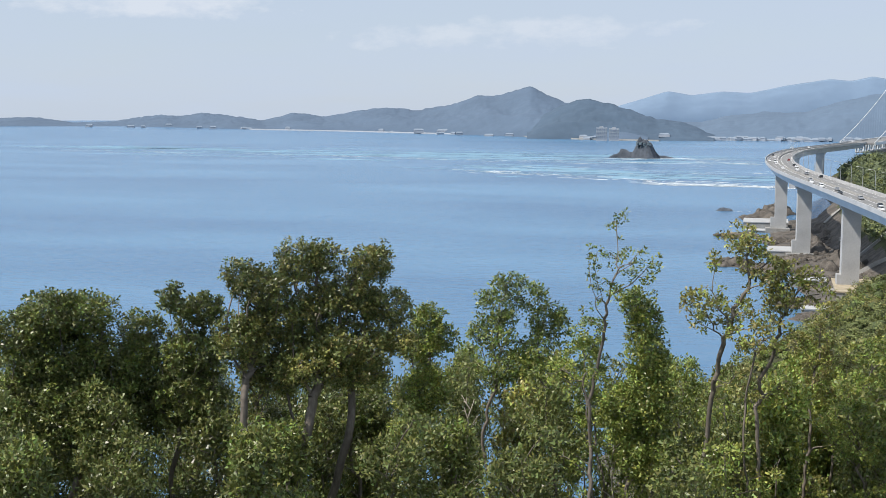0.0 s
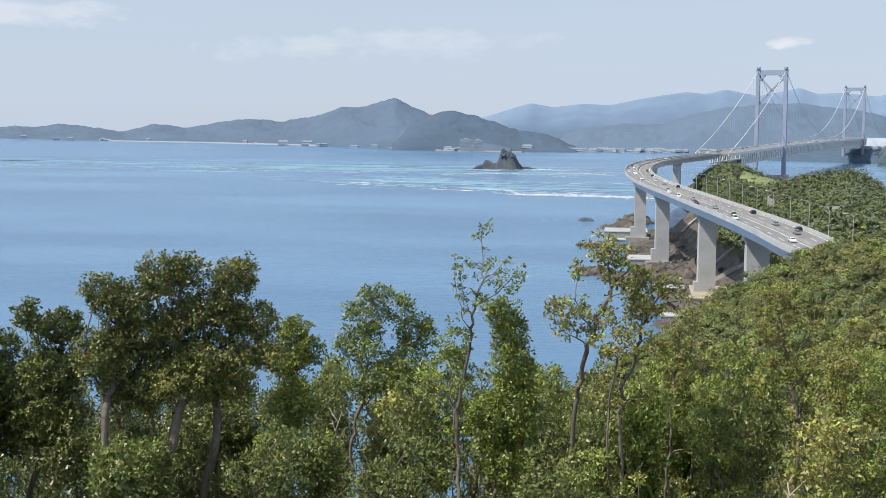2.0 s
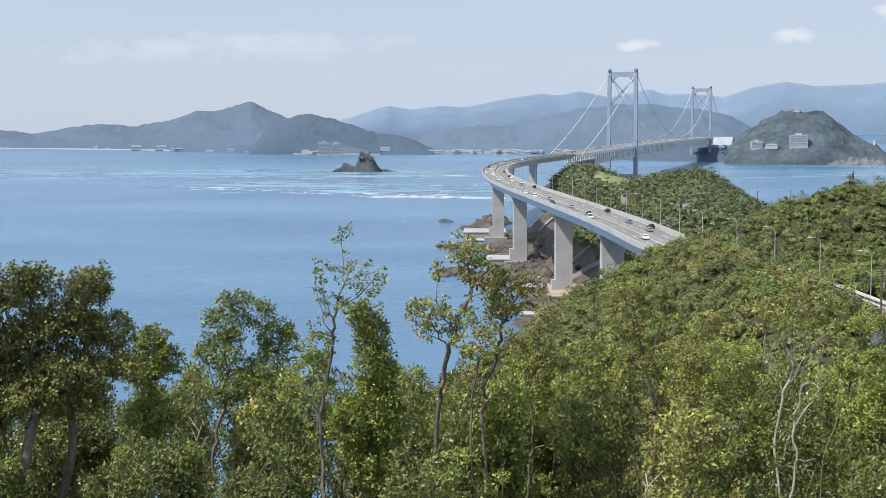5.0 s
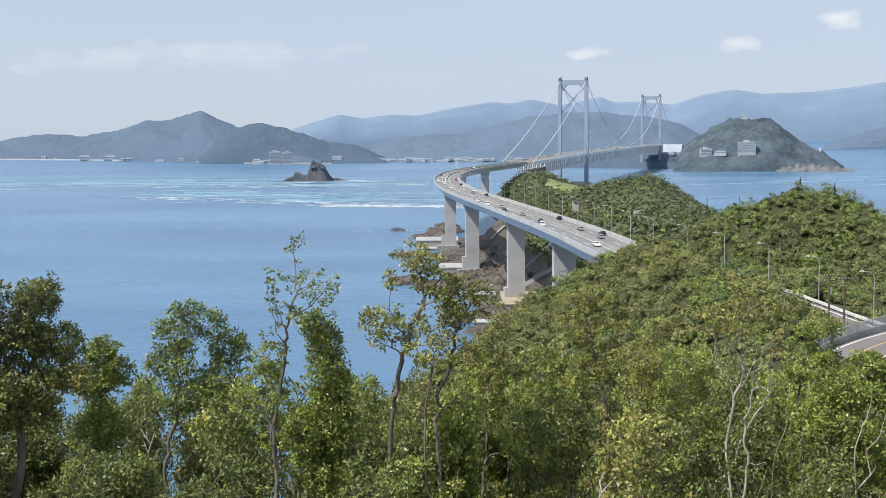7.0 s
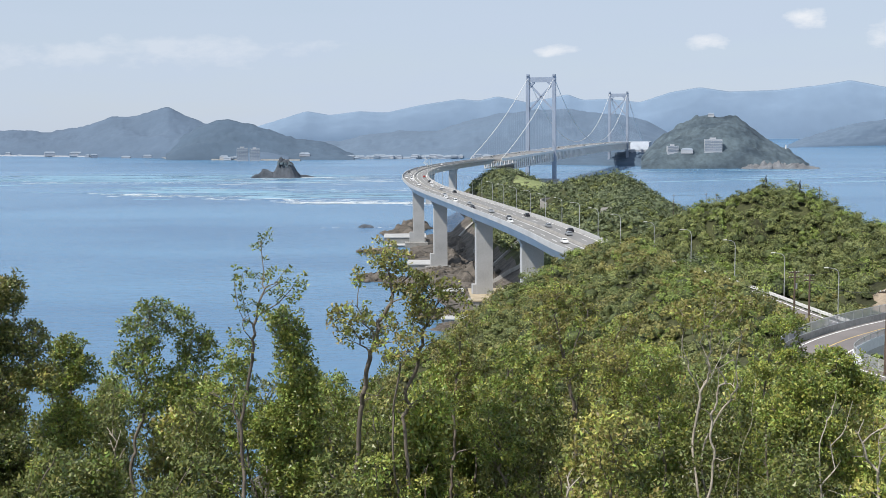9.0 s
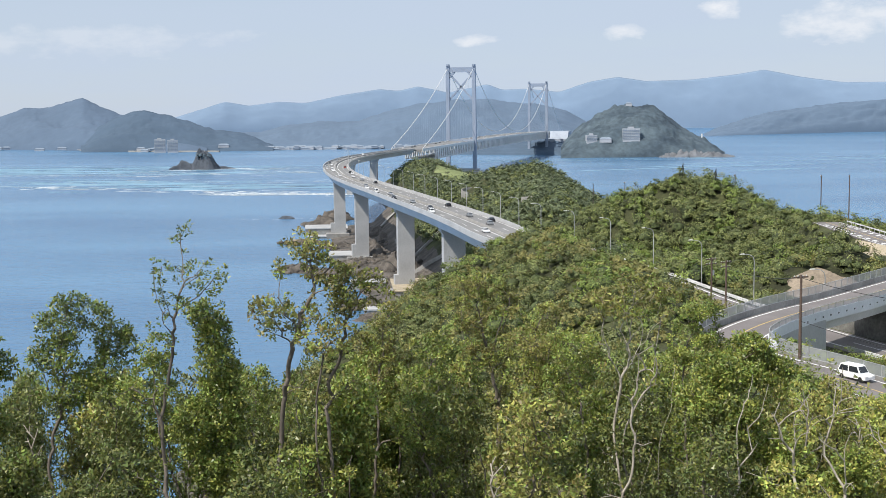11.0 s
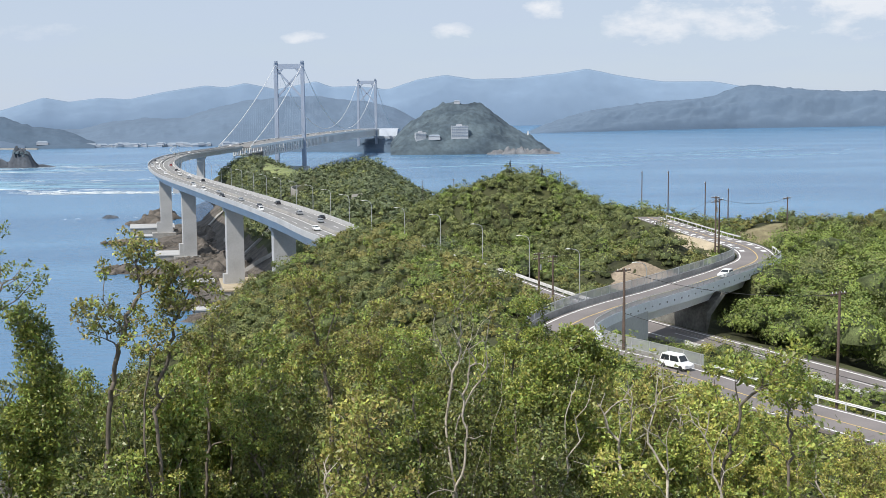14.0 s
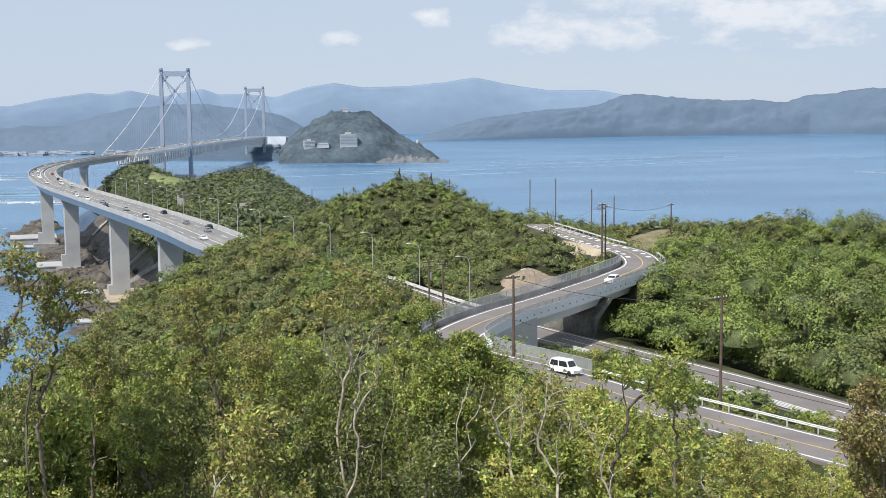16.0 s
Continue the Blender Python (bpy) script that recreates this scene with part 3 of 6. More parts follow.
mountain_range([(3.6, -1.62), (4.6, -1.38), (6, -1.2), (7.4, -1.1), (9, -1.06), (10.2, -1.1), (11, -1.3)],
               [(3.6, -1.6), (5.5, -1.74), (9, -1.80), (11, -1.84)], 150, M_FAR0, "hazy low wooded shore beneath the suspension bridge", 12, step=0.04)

# ---- the suspension bridge ----
T1, T2 = np.array([174.8, 1640.5]), np.array([420.0, 2474.5])
BD = (T2 - T1) / np.linalg.norm(T2 - T1)
BR = np.array([BD[1], -BD[0]])
SPAN = float(np.linalg.norm(T2 - T1))
DECK_END = -330.0
TRUSS_START = -262.0
CABLE_OFF = 17.5


def bridge_at(s, off, z):
    """s metres from the first tower along the bridge, off to its right."""
    p = T1 + BD * s + BR * off
    return (p[0], p[1], z)


def deck_z(s):
    return 43.5 + 3.6 * math.sin(math.pi * min(max((s + 330) / (SPAN + 660), 0), 1))


def cable_z(s):
    if s < 0:
        t = -s / 330.0
        return 143.5 - (143.5 - 44.5) * t - 30 * t * (1 - t)
    if s > SPAN:
        t = (s - SPAN) / 330.0
        return 143.5 - (143.5 - 44.5) * t - 30 * t * (1 - t)
    t = s / SPAN
    return 143.5 - 4 * 90 * t * (1 - t)


bridge = empty("suspension_bridge", Matrix.Identity(4), "pale grey steel suspension bridge over the strait", "bridge")
for s0 in (0.0, SPAN):
    legs = Geo()
    tower = obj("tower", [bridge_at(s0 - 6, -24, 2), bridge_at(s0 + 6, -24, 2), bridge_at(s0 + 6, 24, 2), bridge_at(s0 - 6, 24, 2),
                          bridge_at(s0 - 6, -24, 9), bridge_at(s0 + 6, -24, 9), bridge_at(s0 + 6, 24, 9), bridge_at(s0 - 6, 24, 9)],
                [(3, 2, 1, 0), (4, 5, 6, 7), (0, 1, 5, 4), (1, 2, 6, 5), (2, 3, 7, 6), (3, 0, 4, 7)], M_CONC, bridge)
    for side in (-1, 1):
        g = Geo()
        for a, b, w0, w1 in ((9, 48, 5.0, 4.8), (48, 100, 4.8, 4.5), (100, 145.5, 4.5, 4.3)):
            c = [(sx * w / 2, side * (18.2 - (z - 9) * 0.005) + sy * w / 2, z) for z, w in ((a, w0), (b, w1)) for sx, sy in ((-1.3, -1), (1.3, -1), (1.3, 1), (-1.3, 1))]
            g.add([bridge_at(s0 + u, v, z) for u, v, z in c], [(3, 2, 1, 0), (4, 5, 6, 7), (0, 1, 5, 4), (1, 2, 6, 5), (2, 3, 7, 6), (3, 0, 4, 7)])
        g.make("tower_leg", M_STEEL, tower)
        Geo().beam(bridge_at(s0 - 4.5, side * CABLE_OFF, 146.5), bridge_at(s0 + 4.5, side * CABLE_OFF, 146.5), 3.2, 2.4).make("saddle_housing", M_STEEL, tower)
    Geo().beam(bridge_at(s0, -20, 140.5), bridge_at(s0, 20, 140.5), 4.5, 6.5).make("crossbeam", M_STEEL, tower)
    Geo().beam(bridge_at(s0, -20, 46), bridge_at(s0, 20, 46), 4.5, 4).make("crossbeam", M_STEEL, tower)
    for k in (-1, 1):   # rounded corners under the top beam
        Geo().beam(bridge_at(s0, k * 15.6, 131), bridge_at(s0, k * 9, 137.5), 4.0, 2.6).make("haunch", M_STEEL, tower)
    for za, zb in ((136, 100),):
        for sa in (-1, 1):
            Geo().beam(bridge_at(s0, sa * 16.5, za), bridge_at(s0, -sa * 16.5, zb), 2.2, 2.4).make("brace", M_STEEL, tower)
for side in (-1, 1):
    ss = np.linspace(DECK_END, SPAN + 330, 120)
    Geo().tube([bridge_at(s, side * CABLE_OFF, cable_z(s)) for s in ss], 0.42, 6).make("main_cable", M_WHITE, bridge, "white painted main cable")
    g = Geo()
    for s in np.arange(-318, SPAN + 325, 12.0):
        if cable_z(s) > deck_z(s) + 2.5 and min(abs(s), abs(s - SPAN)) > 5:
            g.tube([bridge_at(s, side * CABLE_OFF, deck_z(s)), bridge_at(s, side * CABLE_OFF, cable_z(s))], 0.05, 4, cap=False)
    tagged(g.make("hanger", M_STEEL, bridge), kind="stuff")
ss = np.linspace(DECK_END, SPAN + 66, 140)
line = np.array([bridge_at(s, 0, deck_z(s)) for s in ss])
Geo().sweep(line, [(-17, 0), (17, 0), (17, -1.4), (-17, -1.4)]).make("deck", M_ASPHALT_PALE, bridge, "pale grey roadway")
under = line[ss > TRUSS_START]
for side in (-1, 1):
    chord = Geo().sweep(under, [(side * 17 - 0.5, -13.4), (side * 17 + 0.5, -13.4), (side * 17 + 0.5, -12.2), (side * 17 - 0.5, -12.2)])
    chord.make("lower_chord", M_WHITE, bridge)
    Geo().sweep(line, [(side * 17.1 - 0.6, -1.9), (side * 17.1 + 0.6, -1.9), (side * 17.1 + 0.6, 1.1), (side * 17.1 - 0.6, 1.1)]).make("upper_chord", M_WHITE, bridge)
    g = Geo()
    for s in np.arange(TRUSS_START + 2, SPAN + 62, 12.0):
        a, b = bridge_at(s + 2.5, side * 17.3, deck_z(s) - 1.5), bridge_at(s, side * 17.3, deck_z(s) - 12.8)
        g.beam(a, b, 1.0, 4.2)
    tagged(g.make("truss_post", M_WHITE, bridge), kind="stuff")
    g = Geo()
    for s in np.arange(TRUSS_START, SPAN + 42, 24.0):
        for q in (0, 24):
            g.beam(bridge_at(s + q, side * 16.6, deck_z(s) - 12.6), bridge_at(s + 12, side * 16.6, deck_z(s) - 1.5), 0.8)
    tagged(g.make("truss_diagonal", M_WHITE, bridge), kind="stuff")
# white on lower deck and diagonals stands in for haze inside the truss
inner = Geo().sweep(under, [(-14, -12.4), (14, -12.4), (14, -12.9), (-14, -12.9)]).make("lower_deck", M_WHITE, bridge)


# ---- anchor block at the far end ----
anchor = empty("bridge_anchorage", Matrix.Identity(4), "massive pale concrete anchorage on the far shore", "anchorage")
ax, ay = 2600 * math.sin(radians(10.52)), 2600 * math.cos(radians(10.52))
turn = -math.degrees(math.atan2(BD[0], BD[1]))
anchor.matrix_basis = pose(ax, ay, 0, 0, 0, turn)
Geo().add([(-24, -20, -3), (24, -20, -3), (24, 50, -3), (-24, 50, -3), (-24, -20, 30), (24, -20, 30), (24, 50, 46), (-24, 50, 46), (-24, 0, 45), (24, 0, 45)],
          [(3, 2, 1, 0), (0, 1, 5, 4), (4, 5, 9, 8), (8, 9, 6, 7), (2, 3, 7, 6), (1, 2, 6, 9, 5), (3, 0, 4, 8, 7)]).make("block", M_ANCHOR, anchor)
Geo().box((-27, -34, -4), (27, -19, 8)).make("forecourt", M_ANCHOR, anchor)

# ---- the curved approach viaduct ----
viaduct = empty("viaduct", Matrix.Identity(4), "curved pale grey road viaduct on tall concrete piers", "viaduct")
HALF = 9.2
Geo().sweep(VIADUCT, [(-HALF, 0), (HALF, 0), (HALF, -0.45), (HALF - 2.2, -1.0), (-HALF + 2.2, -1.0), (-HALF, -0.45)]).make("deck", M_ASPHALT_PALE, viaduct, "pale worn asphalt deck")
Geo().sweep(VIADUCT, [(-HALF + 2.0, -1.0), (HALF - 2.0, -1.0), (HALF - 3.4, -4.6), (-HALF + 3.4, -4.6)]).make("girder", M_GIRDER, viaduct, "light grey steel box girder")
for side in (-1, 1):
    a, b = side * (HALF - 0.35), side * (HALF + 0.05)
    Geo().sweep(VIADUCT, [(min(a, b), -0.6), (max(a, b), -0.6), (max(a, b), 1.15), (min(a, b), 1.15)]).make("parapet", M_CONC, viaduct, "pale concrete parapet")
Geo().sweep(VIADUCT, [(-0.25, 0), (0.25, 0), (0.1, 0.8), (-0.1, 0.8)]).make("median_barrier", M_CONC_DARK, viaduct)
v_len = float(np.sum(np.linalg.norm(np.diff(VIADUCT[:, :2], axis=0), axis=1)))
for off in (-8.2, -1.3, 1.3, 8.2):
    Geo().sweep(VIADUCT, [(off - 0.13, 0.012), (off + 0.13, 0.012)], closed=False).make("edge_line", M_LINE, viaduct)
for off in (-4.7, 4.7):
    for s in np.arange(4, v_len - 10, 20.0):
        Geo().sweep(cut(VIADUCT, s, s + 8), [(off - 0.11, 0.012), (off + 0.11, 0.012)], closed=False).make("lane_dash", M_LINE, viaduct)


def pier(s, foot, wide, thick, step):
    """A hammerhead wall pier under the viaduct, with a stepped foot towards the sea."""
    x, y, z, rz = along(VIADUCT, s)
    p = empty("pier", pose(x, y, foot, 0, 0, rz), "tall pale concrete viaduct pier", "pier", "viaduct piers")
    top = z - 4.6 - foot
    Geo().box((-wide / 2, -thick / 2, 0), (wide / 2, thick / 2, top - 2.4)).make("shaft", M_CONC, p)
    Geo().add([(-wide / 2, -thick / 2, top - 2.5), (wide / 2, -thick / 2, top - 2.5), (wide / 2, thick / 2, top - 2.5), (-wide / 2, thick / 2, top - 2.5),
               (-wide / 2 - 1, -thick / 2 - 0.3, top - 1.2), (wide / 2 + 1, -thick / 2 - 0.3, top - 1.2), (wide / 2 + 1, thick / 2 + 0.3, top - 1.2), (-wide / 2 - 1, thick / 2 + 0.3, top - 1.2),
               (-wide / 2 - 1, -thick / 2 - 0.3, top - 0.3), (wide / 2 + 1, -thick / 2 - 0.3, top - 0.3), (wide / 2 + 1, thick / 2 + 0.3, top - 0.3), (-wide / 2 - 1, thick / 2 + 0.3, top - 0.3)],
              [(0, 3, 2, 1), (8, 9, 10, 11)] + [(4 * i + j, 4 * i + (j + 1) % 4, 4 * i + 4 + (j + 1) % 4, 4 * i + 4 + j) for i in (0, 1) for j in range(4)]).make("pier_head", M_CONC, p)
    for sx in (-1, 1):
        Geo().box((sx * wide * 0.28 - 0.8, -0.8, top - 0.3), (sx * wide * 0.28 + 0.8, 0.8, top + 0.02)).make("bearing", M_STEEL, p)
    if step:
        Geo().box((-wide / 2 - step, -thick / 2 + 0.2, -4), (-wide / 2 + 0.1, thick / 2 - 0.2, 8)).make("footing_step", M_CONC, p)
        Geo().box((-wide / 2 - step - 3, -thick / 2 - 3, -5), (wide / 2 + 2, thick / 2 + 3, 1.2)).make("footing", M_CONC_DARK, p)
    return p


for s, foot, wide, thick, step in ((131, 10, 8, 4.2, 0), (230, 1, 7.4, 4.2, 1.6), (361, 1.5, 7.2, 4.2, 2), (495, 2, 7.2, 4.2, 2.5), (643, 6, 7, 4, 0), (763, 12, 7, 4, 0), (883, 18, 7, 4, 0)):
    pier(s, foot, wide, thick, step)

# ---- expressway through the cutting ----
def s_near(path, x, y):
    """Metres along a path to its point nearest to x, y."""
    s = np.r_[0, np.cumsum(np.linalg.norm(np.diff(path[:, :2], axis=0), axis=1))]
    return float(s[np.argmin(np.hypot(path[:, 0] - x, path[:, 1] - y))])


express = empty("expressway", Matrix.Identity(4), "two-way expressway with grey asphalt and white lines", "road", kind="structure")
e_len = s_near(EXPRESSWAY, 97, 70)
e_mid = 28.0   # past the bridge head the near carriageway is left out; bushes hide it from the camera
Geo().sweep(cut(EXPRESSWAY, 0, e_mid), [(-9.2, 0), (9.2, 0), (9.2, -0.4), (-9.2, -0.4)]).make("carriageway", M_ASPHALT, express)
Geo().sweep(cut(EXPRESSWAY, e_mid, e_len), [(-9.2, 0), (0.8, 0), (0.8, -0.4), (-9.2, -0.4)]).make("carriageway", M_ASPHALT, express)
for off in (-8.2, -1.3):
    Geo().sweep(EXPRESSWAY, [(off - 0.16, 0.012), (off + 0.16, 0.012)], closed=False).make("edge_line", M_LINE, express)
for s in np.arange(4, e_len - 10, 20.0):
    Geo().sweep(cut(EXPRESSWAY, s, s + 8), [(-4.86, 0.012), (-4.64, 0.012)], closed=False).make("lane_dash", M_LINE, express)


def guardrail(path, a, b, off, label, rails=(0.62,), gap=4.0, height=0.8, mat=M_WHITE, name="guardrail"):
    """A steel beam rail on posts along a path."""
    g = empty(name, Matrix.Identity(4), label, "guardrail", "roadside guardrails")
    seg = cut(path, a, b)
    for z in rails:
        Geo().sweep(seg, [(off - 0.03, z - 0.17), (off + 0.05, z - 0.09), (off - 0.03, z), (off + 0.05, z + 0.09), (off - 0.03, z + 0.17), (off - 0.07, z)]).make("rail", mat, g)
    post = None
    for s in np.arange(a + 0.5, b, gap):
        x, y, z, rz = along(path, s, off + 0.08)
        if post is None:
            post = Geo().tube([(0, 0, -0.3), (0, 0, height)], 0.07, 6).make("post", mat, g)
            p = post
        else:
            p = new("post", post.data)
            p.parent = g
        p.matrix_basis = pose(x, y, z)
    return g


def mesh_fence(path, a, b, off, z0, height, label, gap=2.5):
    """Wire panels between slim posts along a path."""
    g = empty("mesh_fence", Matrix.Identity(4), label, "fence", "mesh fences")
    seg = cut(path, a, b)
    Geo().sweep(seg, [(off, z0), (off, z0 + height)], closed=False).make("panel", M_MESH, g)
    for z in (z0 + 0.02, z0 + height):
        Geo().sweep(seg, [(off - 0.04, z - 0.04), (off + 0.04, z - 0.04), (off + 0.04, z + 0.04), (off - 0.04, z + 0.04)]).make("rail", M_GALV, g)
    first = None
    for s in np.arange(a, b + 0.1, gap):
        x, y, z, rz = along(path, s, off)
        if first is None:
            first = Geo().box((-0.05, -0.05, z0), (0.05, 0.05, z0 + height + 0.05)).make("post", M_GALV, g)
            p = first
        else:
            p = new("post", first.data)
            p.parent = g
        p.matrix_basis = pose(x, y, z)
    return g


guardrail(EXPRESSWAY, 12, s_near(EXPRESSWAY, 76, 203), -9.5, "double white expressway guardrail on posts", rails=(0.35, 0.7))
guardrail(EXPRESSWAY, s_near(EXPRESSWAY, 80, 184), e_len - 2, 0.6, "white expressway guardrail beside the bushes", rails=(0.35, 0.7))

# ---- local road with the road bridge over the expressway ----
local = empty("road", Matrix.Identity(4), "winding two-lane local road with grey asphalt", "road", kind="structure")
Geo().sweep(LOCAL_ROAD, [(-4, 0), (4, 0), (4, -0.35), (-4, -0.35)]).make("carriageway", M_ASPHALT, local)
for off in (-3.4, 3.4):
    Geo().sweep(LOCAL_ROAD, [(off - 0.13, 0.012), (off + 0.13, 0.012)], closed=False).make("edge_line", M_LINE, local)
Geo().sweep(LOCAL_ROAD, [(-0.09, 0.012), (0.09, 0.012)], closed=False).make("centre_line", M_LINE_YELLOW, local)
sA, sB = s_near(LOCAL_ROAD, 110, 216), s_near(LOCAL_ROAD, 66, 172)
sH, sR, sEnd = s_near(LOCAL_ROAD, 53, 151), s_near(LOCAL_ROAD, 59, 138), s_near(LOCAL_ROAD, 82, 70)
# hatched slow-down marks up the hill
for s in np.arange(8, sA - 22, 6.0):
    for off in (-2.2, 2.2):
        Geo().sweep(cut(LOCAL_ROAD, s, s + 2.4), [(off - 0.5, 0.012), (off + 0.5, 0.012)], closed=False).make("hatch_mark", M_LINE, local)

span = empty("road_bridge", Matrix.Identity(4), "curved concrete road bridge over the expressway", "bridge")
seg = cut(LOCAL_ROAD, sA - 9, sB + 2)
Geo().sweep(seg, [(-4.7, -0.37), (4.7, -0.37), (4.7, -0.75), (3.6, -0.95), (-3.6, -0.95), (-4.7, -0.75)]).make("deck_slab", M_PARAPET, span)
Geo().sweep(seg, [(-3.6, -0.95), (3.6, -0.95), (3.0, -2.5), (-3.0, -2.5)]).make("girder", M_PARAPET, span, "pale blue-white box girder")
# abutments take the darker concrete in place of the deck's shade
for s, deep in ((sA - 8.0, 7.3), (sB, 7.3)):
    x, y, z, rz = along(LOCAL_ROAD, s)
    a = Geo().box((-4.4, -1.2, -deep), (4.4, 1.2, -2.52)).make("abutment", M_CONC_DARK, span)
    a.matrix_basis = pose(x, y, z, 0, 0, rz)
seg = cut(LOCAL_ROAD, sA - 9, sH)
Geo().sweep(seg, [(-4.75, -0.6), (-4.42, -0.6), (-4.45, 0.95), (-4.72, 0.95)]).make("parapet", M_PARAPET, span, "pale parapet wall")
Geo().sweep(cut(LOCAL_ROAD, sB - 3, sH), [(-4.85, -7.2), (-4.5, -7.2), (-4.5, -0.4), (-4.76, -0.4)]).make("retaining_wall", M_CONC, span)
seg = cut(LOCAL_ROAD, sA - 16, sH - 4)
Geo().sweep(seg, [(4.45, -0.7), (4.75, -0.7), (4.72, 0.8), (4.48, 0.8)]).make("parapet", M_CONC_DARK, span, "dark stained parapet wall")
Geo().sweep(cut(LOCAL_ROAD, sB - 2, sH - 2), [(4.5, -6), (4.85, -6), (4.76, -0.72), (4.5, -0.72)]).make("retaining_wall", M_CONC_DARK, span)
hole = None
for s in np.arange(sA - 2, sB + 6, 2.6):
    x, y, z, rz = along(LOCAL_ROAD, s, -4.74)
    if hole is None:
        hole = p = Geo().box((-0.03, -0.16, -0.02), (0.03, 0.16, 0.2)).make("drain_outlet", M_WIRE, span)
    else:
        p = new("drain_outlet", hole.data)
        p.parent = span
    p.matrix_basis = pose(x, y, z, 0, 0, rz)
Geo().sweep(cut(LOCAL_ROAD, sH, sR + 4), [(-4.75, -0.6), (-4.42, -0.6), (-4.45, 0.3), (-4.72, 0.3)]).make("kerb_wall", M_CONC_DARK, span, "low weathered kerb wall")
mesh_fence(LOCAL_ROAD, sA - 9, sH, -4.58, 0.95, 0.75, "low mesh fence on the bridge parapet")
mesh_fence(LOCAL_ROAD, sH, sR + 4, -4.58, 0.3, 1.4, "tall mesh fence round the bend of the lower road")
mesh_fence(LOCAL_ROAD, sA - 16, sH - 4, 4.6, 0.8, 1.3, "grey mesh fence on the dark parapet")
guardrail(LOCAL_ROAD, sR + 5, sEnd - 1, -4.5, "white guardrail along the lower road", rails=(0.62,))
guardrail(LOCAL_ROAD, 4, s_near(LOCAL_ROAD, 126, 258), -4.5, "white guardrail on the outside of the upper road", rails=(0.62,))
guardrail(LOCAL_ROAD, s_near(LOCAL_ROAD, 123, 238), s_near(LOCAL_ROAD, 113, 219), -4.5, "short white guardrail at the bend", rails=(0.62,))


# revetment: the bridge's shade is put into its dark colour
rev0, rev1 = s_near(EXPRESSWAY, 75, 207), s_near(EXPRESSWAY, 80, 185)
tagged(Geo().sweep(cut(EXPRESSWAY, rev0, rev1), [(-10.4, -0.5), (-10.0, -0.5), (-10.3, 3.2), (-13.5, 6.4), (-14.2, 6.2), (-11.2, 2.8)]).make("revetment", M_CONC_SHADED), "concrete revetment beside the expressway, coloured dark for bridge shade", "wall")


def patch(name, cx, cy, rx, ry, mat, label, lift=0.2):
    """A ragged sheet of bare ground or grass lying on the land."""
    n, m = 26, 9
    ang = np.linspace(0, 2 * np.pi, n, endpoint=False)
    rr_ = np.linspace(0, 1, m)
    A, Rr = np.meshgrid(ang, rr_)
    edge = 1 + 0.25 * np.sin(A * 3 + cx) * np.sin(A * 5 + cy)
    X, Y = cx + np.cos(A) * Rr * rx * edge, cy + np.sin(A) * Rr * ry * edge
    Z = ground(X, Y) + lift * (1 - Rr ** 4) + 0.02
    i_ = np.arange(n * m).reshape(m, n)
    F = np.stack([i_[:-1], np.roll(i_, -1, 1)[:-1], np.roll(i_, -1, 1)[1:], i_[1:]], -1).reshape(-1, 4)
    return tagged(obj(name, np.stack([X, Y, Z], -1).reshape(-1, 3), F, mat, smooth=True), label, "ground", kind="structure")


patch("ground_patch", 118.5, 262, 4.5, 18, M_SAND, "pale sandy verge beside the upper road")
patch("ground_patch", 98, 233, 9, 7.5, M_EARTH, "bare brown earth bank above the road bridge")
patch("ground_patch", 163, 303, 13, 9, M_DRY, "dry grassy slope with bare soil", 0.4)
patch("ground_patch", 150, 294, 5, 4, M_EARTH, "patch of bare reddish soil", 0.6)
patch("ground_patch", 108, 1060, 17, 128, M_LAWN, "open grassy top of the cape", 0.5)

# ---- low shrub forest over the hills ----
rng = np.random.default_rng(7)


def blades(C, N, size, aspect=0.6, jitter=0.9, corners=4):
    """A leaf card of four or three corners at each centre C, facing about N."""
    n = len(C)
    N = N + rng.normal(0, jitter, (n, 3))
    N /= np.linalg.norm(N, axis=1)[:, None]
    A = np.cross(N, rng.normal(0, 1, (n, 3)))
    A /= np.linalg.norm(A, axis=1)[:, None]
    B = np.cross(N, A)
    s = np.broadcast_to(size, (n,))[:, None] * rng.uniform(0.7, 1.3, (n, 1))
    if corners == 4:
        V = np.stack([C - A * s, C - B * s * aspect, C + A * s, C + B * s * aspect], 1)
    else:
        V = np.stack([C - A * s, C + A * s * 0.6 - B * s * aspect, C + A * s * 0.6 + B * s * aspect], 1)
    return V.reshape(-1, 3), np.arange(corners * n).reshape(-1, corners)


RINGS, SEGS = (-0.3, 0.5), 5
DOME_V = np.array([(math.cos(2 * math.pi * (j + 0.5 * i) / SEGS) * math.sqrt(1 - z * z), math.sin(2 * math.pi * (j + 0.5 * i) / SEGS) * math.sqrt(1 - z * z), z)
                   for i, z in enumerate(RINGS) for j in range(SEGS)] + [(0, 0, 1.0)])
DOME_F = np.array([f for j in range(SEGS) for f in ((j, (j + 1) % SEGS, SEGS + j), ((j + 1) % SEGS, SEGS + (j + 1) % SEGS, SEGS + j), (SEGS + j, SEGS + (j + 1) % SEGS, 2 * SEGS))])


